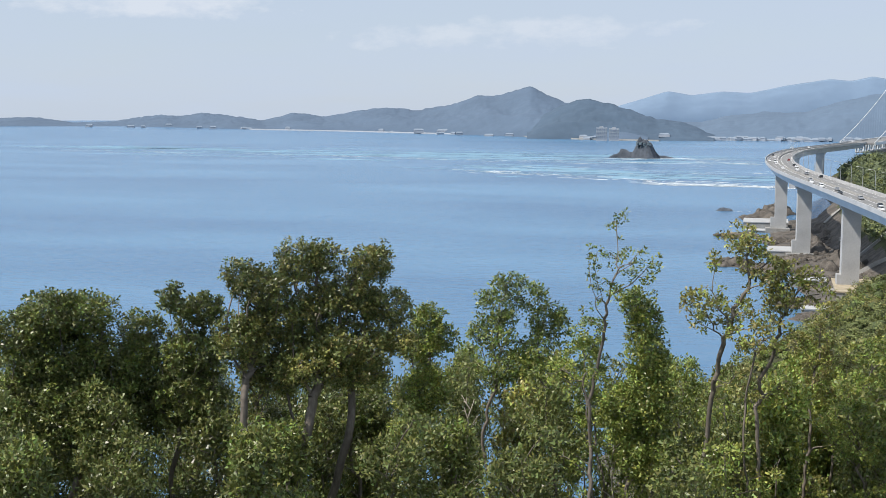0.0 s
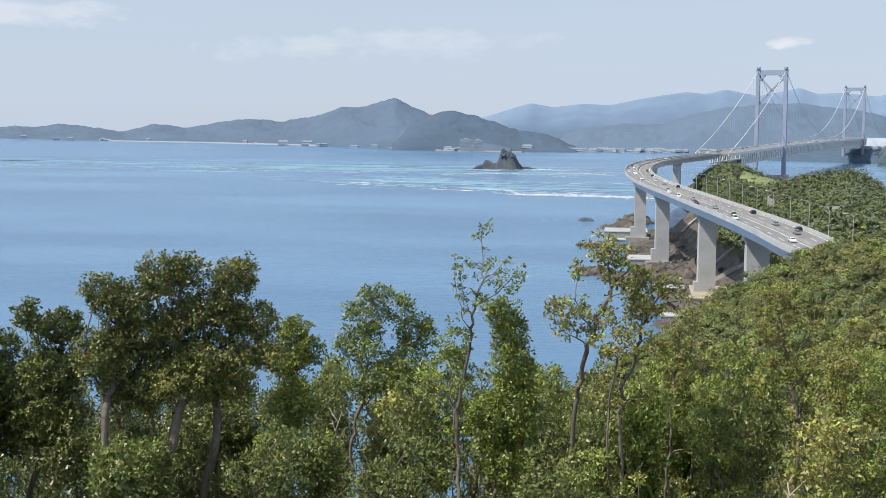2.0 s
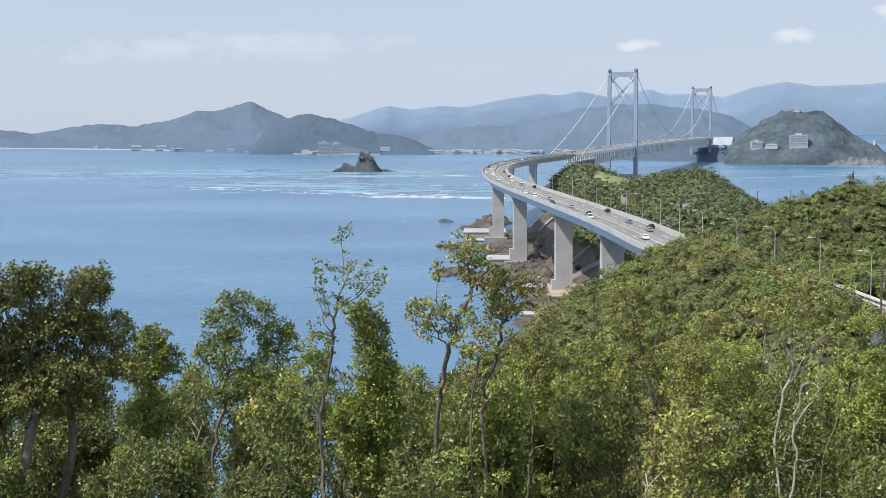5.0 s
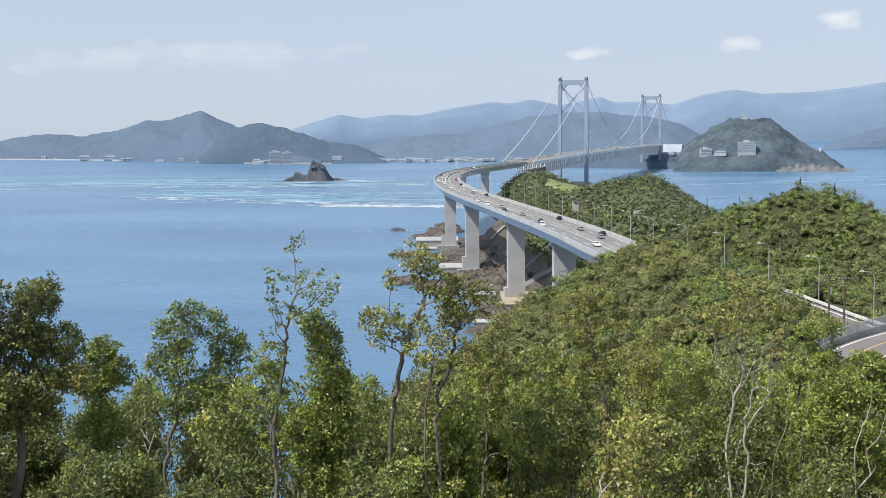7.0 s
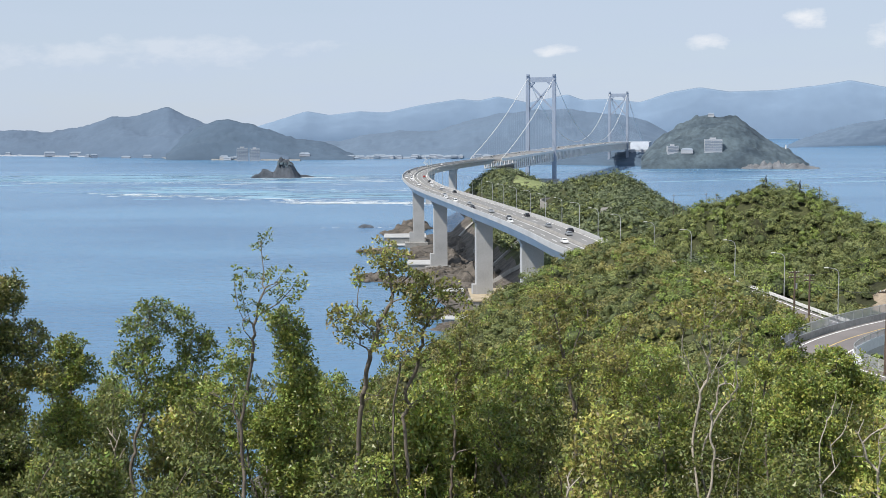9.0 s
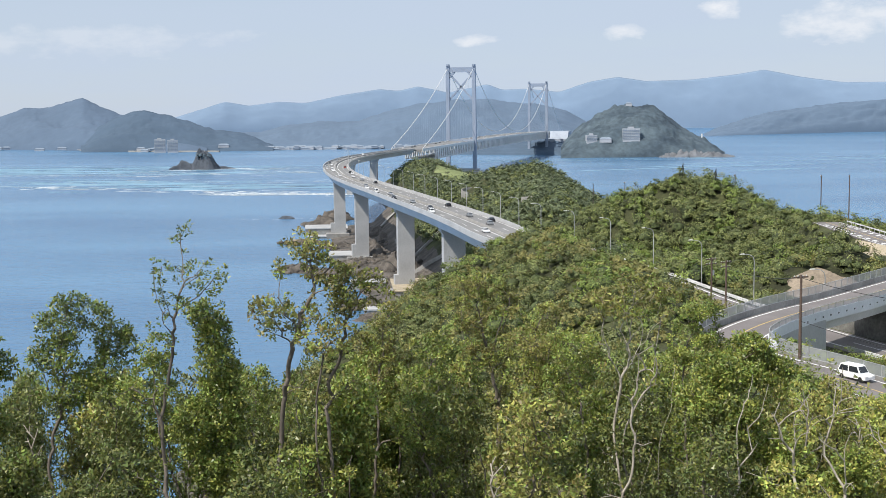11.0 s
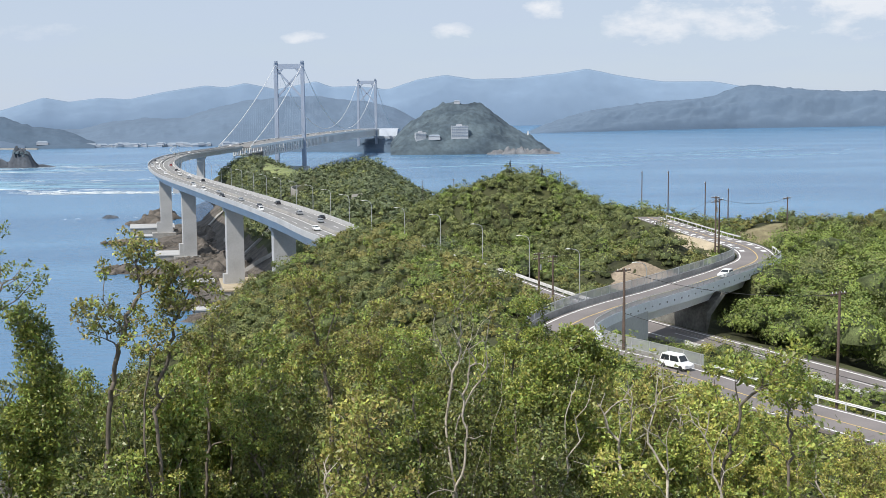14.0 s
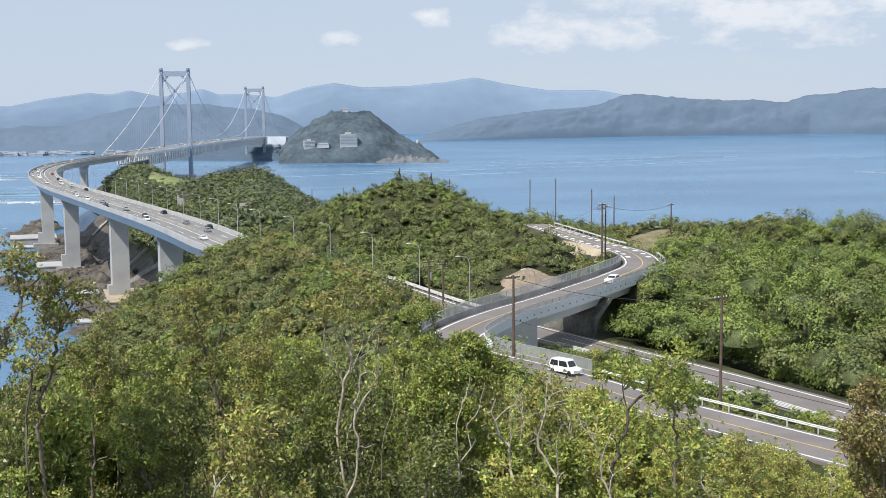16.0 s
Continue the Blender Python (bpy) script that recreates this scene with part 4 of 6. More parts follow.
def domes(C, R, squash, crumple=0.19):
    """A lumpy leaf mass at each centre C of radius R."""
    n = len(C)
    turn = rng.uniform(0, 2 * np.pi, n)
    c, s = np.cos(turn)[:, None], np.sin(turn)[:, None]
    D = DOME_V[None] * rng.uniform(0.97 - crumple, 0.97 + crumple, (n, len(DOME_V), 1))
    X = np.stack([D[..., 0] * c - D[..., 1] * s, D[..., 0] * s + D[..., 1] * c, D[..., 2] * squash], -1) * R[:, None, None] + C[:, None]
    F = (DOME_F[None] + (np.arange(n) * len(DOME_V))[:, None, None]).reshape(-1, 3)
    return X.reshape(-1, 3), F


def canopy(name, region, spacing, radius, lumps, cards, size, mats, label, accept=None, flat=0.8, share=0.35, clears=(11.5, 6.0), rise=0.3, uneven=0.3):
    """Shrub crowns over a stretch of ground: each crown a core with heaped lumps of leaf sprays."""
    x0, x1, y0, y1 = region
    nx, ny = int((x1 - x0) / spacing), int((y1 - y0) / spacing)
    gx, gy = np.meshgrid(np.linspace(x0, x1, nx), np.linspace(y0, y1, ny))
    gx, gy = gx.ravel() + rng.uniform(-0.6, 0.6, gx.size) * spacing, gy.ravel() + rng.uniform(-0.6, 0.6, gy.size) * spacing
    gz = ground(gx, gy)
    ok = gz > 2.5
    for path, clear in ((EXPRESSWAY, clears[0]), (LOCAL_ROAD, clears[1])):
        ok &= near_path(gx, gy, path)[0] > clear
    if accept is not None:
        ok &= accept(gx, gy, gz)
    gx, gy, gz = gx[ok], gy[ok], gz[ok]
    R = radius * rng.lognormal(0, 0.3, len(gx)) * (1 + 0.35 * fbm(gx / 14, gy / 14, 9, 2))
    R = np.clip(R, radius * 0.45, radius * 1.9)
    tone = value_noise(gx / 9.0, gy / 9.0, 21) + rng.normal(0, 0.45, len(gx))
    cls = np.where(tone > share, 1, 0) if len(mats) < 3 else np.where(tone > share, 1, np.where(tone < -share, 2, 0))
    cores = []
    for c, mat in enumerate(mats):
        pick = cls == c
        k = int(pick.sum())
        if not k:
            continue
        base = np.stack([gx[pick], gy[pick], gz[pick] + R[pick] * rise + rng.uniform(-0.6, 1, k) * uneven], -1)
        D = rng.normal(0, 1, (k, lumps, 3))
        D[..., 2] = np.abs(D[..., 2]) * 1.1 - 0.25
        D /= np.linalg.norm(D, axis=2)[..., None]
        D[:, 0] = (0, 0, 1)
        L = base[:, None] + D * (R[pick][:, None] * rng.uniform(0.5, 0.85, (k, lumps)))[..., None] * np.array([1, 1, flat])
        lr = R[pick][:, None] * rng.uniform(0.26, 0.5, (k, lumps))
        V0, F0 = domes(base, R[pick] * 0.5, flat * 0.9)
        E = rng.normal(0, 1, (k, lumps, cards, 3)) + D[:, :, None] * 0.7 + np.array([0, 0, 0.5])
        E /= np.linalg.norm(E, axis=3)[..., None]
        C = L[:, :, None] + E * (lr[..., None] * rng.uniform(0.3, 1.1, (k, lumps, cards)))[..., None] * np.array([1, 1, 0.8])
        V, F = blades(C.reshape(-1, 3), (E * 0.7 + D[:, :, None] * 0.7 + np.array([0, 0, 0.1])).reshape(-1, 3), size, 0.75, 0.42, 3)
        tagged(obj(name, V, F, mat), label, "shrubs", kind="stuff")
        cores.append((V0, F0))
    # the dark cores stand for the shade seen between the leaf sprays
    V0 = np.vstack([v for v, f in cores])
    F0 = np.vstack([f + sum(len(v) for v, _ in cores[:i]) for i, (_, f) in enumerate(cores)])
    tagged(obj("crown_core", V0, F0, M_CROWN_SHADE), "dark cores standing for shade inside the shrub crowns", "shrubs", kind="stuff")


def bare_spots(x, y):
    """Open ground: the sandy verge inside the upper bend, the earth bank, the grassy cape top."""
    sand = ((x - 119) / 6)**2 + ((y - 262) / 22)**2 < 1
    bank = ((x - 98) / 9.5)**2 + ((y - 233) / 8)**2 < 1
    grass = ((x - 108) / 17)**2 + ((y - 1060) / 130)**2 < 1
    brown = (((x - 163) / 12)**2 + ((y - 303) / 8)**2 < 1) | (np.hypot(x - 97.5, y - 846) < 11)
    return sand | bank | grass | brown


canopy("shrub_canopy", (-35, 74, 50, 150), 3.2, 2.1, 9, 24, 0.17, (M_SHRUB, M_SHRUB_YOUNG, M_SHRUB_OLIVE), "dense low evergreen shrubs on the near slope", lambda x, y, z: z > 33, flat=0.9)
canopy("shrub_canopy", (-20, 62, 150, 300), 2.6, 1.9, 10, 24, 0.2, (M_SHRUB_OLIVE, M_SHRUB_YOUNG, M_SHRUB), "dense wind-trimmed shrubs over the near hill", lambda x, y, z: z > 12, flat=0.85)
canopy("shrub_canopy", (68, 96, 60, 167), 2.3, 1.7, 9, 30, 0.13, (M_SHRUB_YOUNG, M_SHRUB_YELLOW), "bright green bushes between the two roads", lambda x, y, z: x < np.interp(y, (60, 118, 145, 175), (95, 90.5, 86.5, 81)), clears=(1.6, 5.6), rise=0.55)
canopy("shrub_canopy", (78, 150, 262, 520), 3.3, 2.7, 10, 28, 0.28, (M_SHRUB, M_SHRUB_YOUNG, M_SHRUB), "dense dark shrubs over the round hill", lambda x, y, z: ~bare_spots(x, y), share=0.45, flat=0.85, uneven=0.8)
canopy("shrub_canopy", (84, 116, 205, 270), 2.4, 1.7, 8, 20, 0.2, (M_SHRUB, M_SHRUB_OLIVE), "dark shrubs on the bank above the road bridge", lambda x, y, z: ~bare_spots(x, y) & (x - 84 < (y - 196) * 0.75), share=0.5)
canopy("shrub_canopy", (96, 290, 96, 288), 5.3, 3.5, 16, 52, 0.24, (M_SHRUB_YOUNG, M_SHRUB, M_SHRUB_YOUNG), "dense sunlit evergreen wood beside the road", lambda x, y, z: (x - 96 > (y - 200) * 0.42) & ~bare_spots(x, y) & (x < 125 + y * 0.7), flat=0.95, clears=(12.5, 8.0), rise=0.75, uneven=1.3)
canopy("shrub_canopy", (136, 300, 286, 345), 2.9, 1.9, 8, 20, 0.24, (M_SHRUB, M_SHRUB_OLIVE, M_SHRUB_YOUNG), "low mixed shrubs along the dry ridge", lambda x, y, z: ~bare_spots(x, y) & (x < 125 + y * 0.7), clears=(12.5, 6.2))
canopy("shrub_canopy", (92, 128, 176, 230), 2.6, 2.3, 10, 26, 0.19, (M_SHRUB, M_SHRUB_YOUNG), "dark evergreen trees beside the road bridge", lambda x, y, z: y < x + 95.5, clears=(13.0, 5.6), rise=0.75)
canopy("shrub_canopy", (20, 180, 520, 1330), 5.4, 3.9, 7, 11, 0.7, (M_SHRUB_CAPE, M_SHRUB), "dark shrub cover on the cape under the viaduct", lambda x, y, z: (z > 15) & ~bare_spots(x, y), share=0.5, flat=0.75)
canopy("shrub_canopy", (30, 80, 300, 560), 3.4, 2.4, 7, 13, 0.36, (M_SHRUB_CAPE, M_SHRUB_CAPE), "shrubs on the slope under the viaduct", lambda x, y, z: z > 12)


# ---- trees in front of the lookout ----
UP = np.array([0, 0, 1.0])


def unit(A):
    return A / np.maximum(np.linalg.norm(A, axis=-1, keepdims=True), 1e-9)


def branch_out(g, feet, targets, step, kill, crook):
    """A branching skeleton that grows from the feet towards the targets: places of the nodes and each node's parent."""
    N, par = [np.array(p, float) for p in feet], [-1] * len(feet)
    low = targets[targets[:, 2] <= np.percentile(targets[:, 2], 60)]
    low = low[np.argsort(low[:, 0])]
    for k, p in enumerate(feet):   # bare stems up into the crown
        at, goal, i = np.array(p, float), low.mean(0) if len(feet) == 1 else low[int((k + g.uniform(0.2, 0.8)) / len(feet) * len(low))], k
        wob = g.normal(0, 0.1, 2)
        for _ in range(80):
            d = goal - at
            if at[2] > goal[2] * (0.5 if len(feet) == 1 else 0.85) or np.linalg.norm(d) < step * 2:
                break
            wob = wob * 0.8 + g.normal(0, 0.11, 2)
            at = at + unit(unit(d) + np.array([wob[0], wob[1], 0.3])) * step
            N.append(at)
            par.append(i)
            i = len(N) - 1
    P = np.array(N)
    dist = np.linalg.norm(targets[:, None] - P[None], axis=2)
    near, best = dist.argmin(1), dist.min(1)
    live, kids = np.ones(len(targets), bool), {}
    for _ in range(140):
        if not live.any():
            break
        D = np.zeros((len(N), 3))
        np.add.at(D, near[live], unit(targets[live] - P[near[live]]))
        grow_at = [i for i in np.unique(near[live]) if kids.get(i, 0) < 3]
        if not grow_at:
            break
        fresh = []
        for i in grow_at:
            q = P[i] + unit(unit(D[i]) + g.normal(0, crook, 3) + (0, 0, 0.12)) * step
            fresh.append(q)
            par.append(i)
            kids[i] = kids.get(i, 0) + 1
        k0 = len(N)
        N += fresh
        F = np.array(fresh)
        P = np.vstack([P, F])
        d2 = np.linalg.norm(targets[:, None] - F[None], axis=2)
        m = d2.min(1)
        near, best = np.where(m < best, k0 + d2.argmin(1), near), np.minimum(m, best)
        live &= best > kill
    return P, np.array(par)


def limb_mesh(P, par, R, sides):
    """Tapered pieces from each node's parent to the node."""
    c = np.nonzero(par >= 0)[0]
    A, B, ra, rb = P[par[c]], P[c], R[par[c]], R[c]
    ra = np.minimum(ra, rb * 1.35)
    D = unit(B - A)
    S = unit(np.cross(D, np.array([0.31, 0.77, 0.2])))
    T = np.cross(D, S)
    ang = 2 * np.pi * np.arange(sides) / sides
    ring = S[:, None] * np.cos(ang)[None, :, None] + T[:, None] * np.sin(ang)[None, :, None]
    V = np.concatenate([(A - D * ra[:, None] * 0.4)[:, None] + ring * ra[:, None, None], B[:, None] + ring * rb[:, None, None]], 1)
    f = np.array([(k, (k + 1) % sides, sides + (k + 1) % sides, sides + k) for k in range(sides)])
    return V.reshape(-1, 3), (f[None] + (np.arange(len(c)) * 2 * sides)[:, None, None]).reshape(-1, 4)


def leaf_puffs(g, C, out, per, radius, size):
    """Small leaves heaped round the twig ends C, which look outwards along out."""
    n = len(C) * per
    E = unit(g.normal(0, 1, (n, 3)) + np.repeat(out, per, 0) * 0.7 + (0, 0, 0.35))
    at = np.repeat(C, per, 0) + E * (radius * g.uniform(0.15, 1.0, (n, 1)) ** 0.6) * (1, 1, 0.8)
    A = unit(E * 0.5 + g.normal(0, 0.7, (n, 3)))
    B = unit(np.cross(A, E * 0.6 + UP * 0.55 + g.normal(0, 0.45, (n, 3))))
    s = size * g.uniform(0.6, 1.25, (n, 1))
    blunt = g.random((n, 1)) < 0.6
    tip, root = at + A * s, at + A * s * 0.1
    one, wide = np.where(blunt, at, tip), np.where(blunt, tip, root)
    V = np.stack([one, wide - B * s * 0.3, wide + B * s * 0.3], 1)
    return V, np.repeat(np.arange(len(C)), per)


# mats are old leaves, bark, fresh leaves; tips: twig ends to a square metre of crown
SPECIES = {
    "dark": dict(name="evergreen_tree", label="dense dark evergreen tree with small glossy leaves", mats=(M_LEAF_DARK, M_BARK, M_LEAF), tips=330, per=28, puff=0.085, leaf=0.05, fresh=0.3, thick=1.0, stems=3),
    "spread": dict(name="evergreen_tree", label="broad dark evergreen tree with long spreading limbs", mats=(M_LEAF_DARK, M_BARK, M_LEAF_OLIVE), tips=400, per=26, puff=0.08, leaf=0.046, fresh=0.4, thick=1.7, stems=5),
    "bright": dict(name="broadleaf_tree", label="leafy tree with rounded bright green crown", mats=(M_LEAF, M_BARK, M_LEAF_YOUNG), tips=300, per=30, puff=0.09, leaf=0.053, fresh=0.5, thick=1.0, stems=3),
    "upright": dict(name="broadleaf_tree", label="slender tree with upright twigs and leafy tops", mats=(M_LEAF, M_BARK, M_LEAF), tips=220, per=24, puff=0.08, leaf=0.05, fresh=0.3, thick=0.9, stems=4),
    "sparse": dict(name="sparse_tree", label="tall thin tree with bare twigs and few leaf tufts", mats=(M_LEAF, M_BARK, M_LEAF_YOUNG), tips=120, per=17, puff=0.065, leaf=0.045, fresh=0.35, thick=1.15, stems=1, bare=0.35),
    "column": dict(name="broadleaf_tree", label="narrow leafy tree with a dense green crown", mats=(M_LEAF, M_BARK, M_LEAF_YOUNG), tips=360, per=30, puff=0.085, leaf=0.05, fresh=0.35, thick=1.0, stems=2),
    "young": dict(name="young_tree", label="bushy young tree with mid-green leaves", mats=(M_LEAF, M_BARK, M_LEAF_YOUNG), tips=110, per=46, puff=0.095, leaf=0.047, fresh=0.45, thick=0.9, stems=3, bare=0.08),
    "open": dict(name="open_tree", label="open tree with dark forking limbs and tufted leaves", mats=(M_LEAF_OLIVE, M_BARK, M_LEAF_YOUNG), tips=140, per=26, puff=0.075, leaf=0.052, fresh=0.35, thick=1.4, stems=4, bare=0.12),
    "olive": dict(name="olive_green_tree", label="airy tree with olive-green crown and dark stem", mats=(M_LEAF_OLIVE, M_BARK, M_LEAF_YOUNG), tips=95, per=46, puff=0.09, leaf=0.046, fresh=0.4, thick=1.2, stems=3, bare=0.1),
    "bare_top": dict(name="bare_tree", label="tree with pale bare branches and a thin leafy top", mats=(M_LEAF_OLIVE, M_BARK_PALE, M_LEAF_YOUNG), tips=130, per=20, puff=0.075, leaf=0.052, fresh=0.4, thick=0.75, stems=4, top_only=0.62),
    "bare": dict(name="bare_tree", label="leafless tree with pale crooked branches", mats=(M_LEAF_OLIVE, M_BARK_PALE, M_LEAF_YOUNG), tips=60, per=8, puff=0.06, leaf=0.05, fresh=0.5, thick=1.05, stems=4, bare=0.85, step=0.11, crook=0.45),
    "sapling": dict(name="sapling", label="young sapling with dark stem and bright leaf tufts", mats=(M_LEAF_YOUNG, M_BARK, M_LEAF_YOUNG), tips=80, per=34, puff=0.1, leaf=0.06, fresh=0.4, thick=1.2, stems=2, bare=0.1),
    "brown": dict(name="evergreen_tree", label="evergreen tree with brownish olive leaves", mats=(M_LEAF_RUST, M_BARK, M_LEAF_OLIVE), tips=330, per=28, puff=0.075, leaf=0.046, fresh=0.4, thick=1.0, stems=3),
    "yellow": dict(name="bush", label="leafy bush with light yellow-green leaves", mats=(M_LEAF_YOUNG, M_BARK, M_LEAF_YELLOW), tips=75, per=48, puff=0.11, leaf=0.047, fresh=0.5, thick=0.8, stems=4),
    "under": dict(name="bush", label="leafy bush with mid-green leaves and brown twigs", mats=(M_LEAF, M_BARK, M_LEAF_YOUNG), tips=65, per=42, puff=0.105, leaf=0.047, fresh=0.3, thick=0.9, stems=4, bare=0.08),
    "shade": dict(name="bush", label="dark leafy bush with thin brown stems", mats=(M_LEAF_DARK, M_BARK, M_LEAF_DARK), tips=75, per=42, puff=0.11, leaf=0.046, fresh=0.3, thick=0.9, stems=4),
}


def tree(kind, seed, blobs, drop):
    """A tree whose crown fills the blobs (across, up, half width, half height); its foot lies drop metres under their zero, at the origin."""
    s = SPECIES[kind]
    g = np.random.default_rng(seed)
    T, outs = [], []
    x_low, z_low = min(((b[0], b[1] + drop) for b in blobs), key=lambda q: q[1])
    skirt = [(x_low * u + g.normal(0, 0.15), z_low * u - drop, g.uniform(0.25, 0.5), g.uniform(0.2, 0.35)) for u in (0.9, 0.75, 0.6, 0.45)] if "top_only" not in s else []
    for i, (x, z, rx, rz) in enumerate(blobs + skirt):
        n = max(6, int(s["tips"] * math.pi * rx * rz * (1 + 0.8 * rx) * (1 if i < len(blobs) else 0.45)))
        d = unit(g.normal(0, 1, (n, 3)))
        q = g.uniform(0.15, 1.0, (n, 1)) ** 0.5 * g.uniform(0.85, 1.15, (n, 1))
        depth = 0.9 * min(rx, 0.5)
        T.append(np.array([x, g.normal(0, 0.12), z + drop]) + d * q * (rx, depth, rz))
        outs.append(d)
    T, outs = np.vstack(T), np.vstack(outs)
    feet = [np.array([0, 0, -0.3])] + [np.array([g.normal(0, 0.04), g.normal(0, 0.04), -0.3]) for _ in range(s["stems"] - 1)]
    step = s.get("step", 0.1)
    P, par = branch_out(g, feet, T, step, step * 1.1, s.get("crook", 0.25))
    for _ in range(2):   # ease the kinks out of the limbs
        Q = P.copy()
        ok = par >= 0
        Q[ok] = P[ok] * 0.6 + P[par[ok]] * 0.4
        Q[par[ok]] = Q[par[ok]] * 0.75 + P[ok] * 0.25
        fixed = par < 0
        Q[fixed] = P[fixed]
        P = Q
    load = np.zeros(len(P))
    has = np.zeros(len(P), bool)
    has[par[par >= 0]] = True
    load[~has] = 1.0
    for i in range(len(P) - 1, -1, -1):
        if par[i] >= 0:
            load[par[i]] += load[i]
    R = 0.0042 * np.maximum(load, 1) ** 0.46 * s["thick"]
    t = empty(s["name"], Matrix.Identity(4), s["label"], "bush" if s["name"] == "bush" else "tree", "trees before the lookout")
    heavy = load > 10
    for name, mask, sides in (("trunk", heavy, 6), ("branchwork", ~heavy, 3)):
        pp = np.where(mask, par, -1)
        if (pp >= 0).any():
            ob = obj(name, *limb_mesh(P, pp, R, sides), s["mats"][1], t, smooth=True)
            if name == "branchwork":
                tagged(ob, kind="stuff")
    use = g.random(len(T)) >= s.get("bare", 0.0)
    if "top_only" in s:
        use &= T[:, 2] > np.percentile(T[:, 2], 100 * s["top_only"])
    V, src = leaf_puffs(g, T[use], outs[use], s["per"], s["puff"] * g.uniform(0.7, 1.3), s["leaf"])
    fresh = (g.random(len(T)) < s["fresh"])[use][src] & (g.random(len(src)) < 0.75)
    for name, sel, mat, lb in (("crown", ~fresh, s["mats"][0], ""), ("fresh_leaves", fresh, s["mats"][2], "lighter fresh leaves at the twig ends")):
        W = V[sel].reshape(-1, 3)
        if len(W):
            obj(name, W, np.arange(len(W)).reshape(-1, 3), mat, t, lb)
    return t


def spot(head, dist):
    x, y = dist * math.sin(radians(head)), dist * math.cos(radians(head))
    return x, y, float(ground(np.array([x]), np.array([y]))[0])


def hero(kind, seed, head, dist, blobs):
    """One tree with its crown shaped to fit the camera's view; its blobs are given from eye level."""
    x, y, z = spot(head, dist)
    tree(kind, seed, blobs, EYE[2] - z).matrix_basis = pose(x, y, z, 0, 0, -head)


hero("dark", 1, -34.03, 17, [(-0.14, -2.98, 0.39, 0.27), (0.3, -2.74, 0.47, 0.3), (0.73, -2.76, 0.43, 0.27), (0.42, -3.4, 0.78, 0.47), (0.04, -3.99, 0.71, 0.47), (0.69, -4.04, 0.63, 0.47)])
hero("dark", 2, -29.67, 17.5, [(0.18, -3.07, 0.28, 0.26), (0.16, -3.64, 0.48, 0.48), (-0.01, -4.36, 0.56, 0.56)])
hero("dark", 3, -27.09, 17, [(-0.17, -2.59, 0.17, 0.22), (0.2, -2.82, 0.35, 0.25), (0.08, -3.33, 0.47, 0.35), (-0.01, -3.96, 0.55, 0.47)])
hero("spread", 4, -25.39, 16, [(0.2, -2.15, 0.21, 0.16), (0.56, -2.3, 0.41, 0.26), (1.0, -2.01, 0.31, 0.27), (1.37, -1.95, 0.16, 0.24), (1.82, -2.03, 0.22, 0.24), (2.08, -2.07, 0.16, 0.28), (1.52, -2.51, 0.55, 0.31), (0.77, -2.79, 0.63, 0.35), (2.15, -2.64, 0.35, 0.24), (1.59, -3.08, 0.63, 0.26), (0.25, -3.0, 0.37, 0.37), (2.31, -3.07, 0.28, 0.21), (0.61, -3.47, 0.44, 0.3), (1.66, -3.47, 0.52, 0.24), (1.13, -3.34, 0.59, 0.27)])
hero("bright", 5, -16.38, 17, [(0.16, -2.92, 0.24, 0.17), (0.37, -3.21, 0.22, 0.19), (0.08, -3.39, 0.3, 0.2), (0.12, -3.96, 0.35, 0.35)])
hero("upright", 6, -12.31, 18, [(0.1, -2.56, 0.23, 0.15), (0.0, -2.9, 0.35, 0.25), (-0.14, -3.33, 0.35, 0.25), (0.11, -3.8, 0.41, 0.33)])
hero("upright", 7, -10.27, 18.3, [(-0.08, -2.7, 0.17, 0.15), (-0.03, -3.11, 0.27, 0.3), (-0.11, -3.63, 0.35, 0.34), (0.24, -3.19, 0.12, 0.29)])
hero("sparse", 8, -8.98, 16, [(0.62, -1.4, 0.12, 0.1), (0.48, -1.53, 0.06, 0.06), (0.26, -1.98, 0.16, 0.21), (0.57, -1.88, 0.21, 0.31), (0.86, -1.99, 0.25, 0.33), (0.43, -2.41, 0.28, 0.25), (0.24, -2.71, 0.21, 0.18)])
hero("column", 9, -5.59, 16.5, [(-0.11, -2.62, 0.2, 0.17), (-0.01, -2.93, 0.21, 0.27), (0.04, -3.35, 0.26, 0.32), (0.1, -3.9, 0.33, 0.4), (-0.29, -4.11, 0.3, 0.38), (0.03, -4.64, 0.46, 0.38)])
hero("young", 10, -8.25, 17, [(0.0, -3.12, 0.3, 0.22), (-0.08, -3.6, 0.36, 0.31), (0.1, -4.17, 0.39, 0.31)])
hero("young", 11, -3.62, 18.5, [(-0.03, -3.78, 0.22, 0.19), (-0.12, -4.26, 0.39, 0.32)])
hero("open", 12, -0.67, 15.5, [(-0.22, -1.53, 0.21, 0.11), (-0.07, -1.74, 0.27, 0.17), (0.08, -1.92, 0.3, 0.14), (-0.5, -1.95, 0.1, 0.14), (-0.61, -2.35, 0.26, 0.2), (0.22, -2.15, 0.27, 0.17), (0.53, -2.01, 0.26, 0.16), (0.35, -2.36, 0.33, 0.2), (-0.23, -2.5, 0.27, 0.2), (-0.68, -2.64, 0.16, 0.13), (0.74, -2.16, 0.19, 0.13), (0.09, -2.74, 0.43, 0.21)])
hero("olive", 13, 2.44, 19, [(0.03, -3.03, 0.26, 0.18), (-0.15, -3.52, 0.39, 0.31), (0.11, -4.06, 0.53, 0.37)])
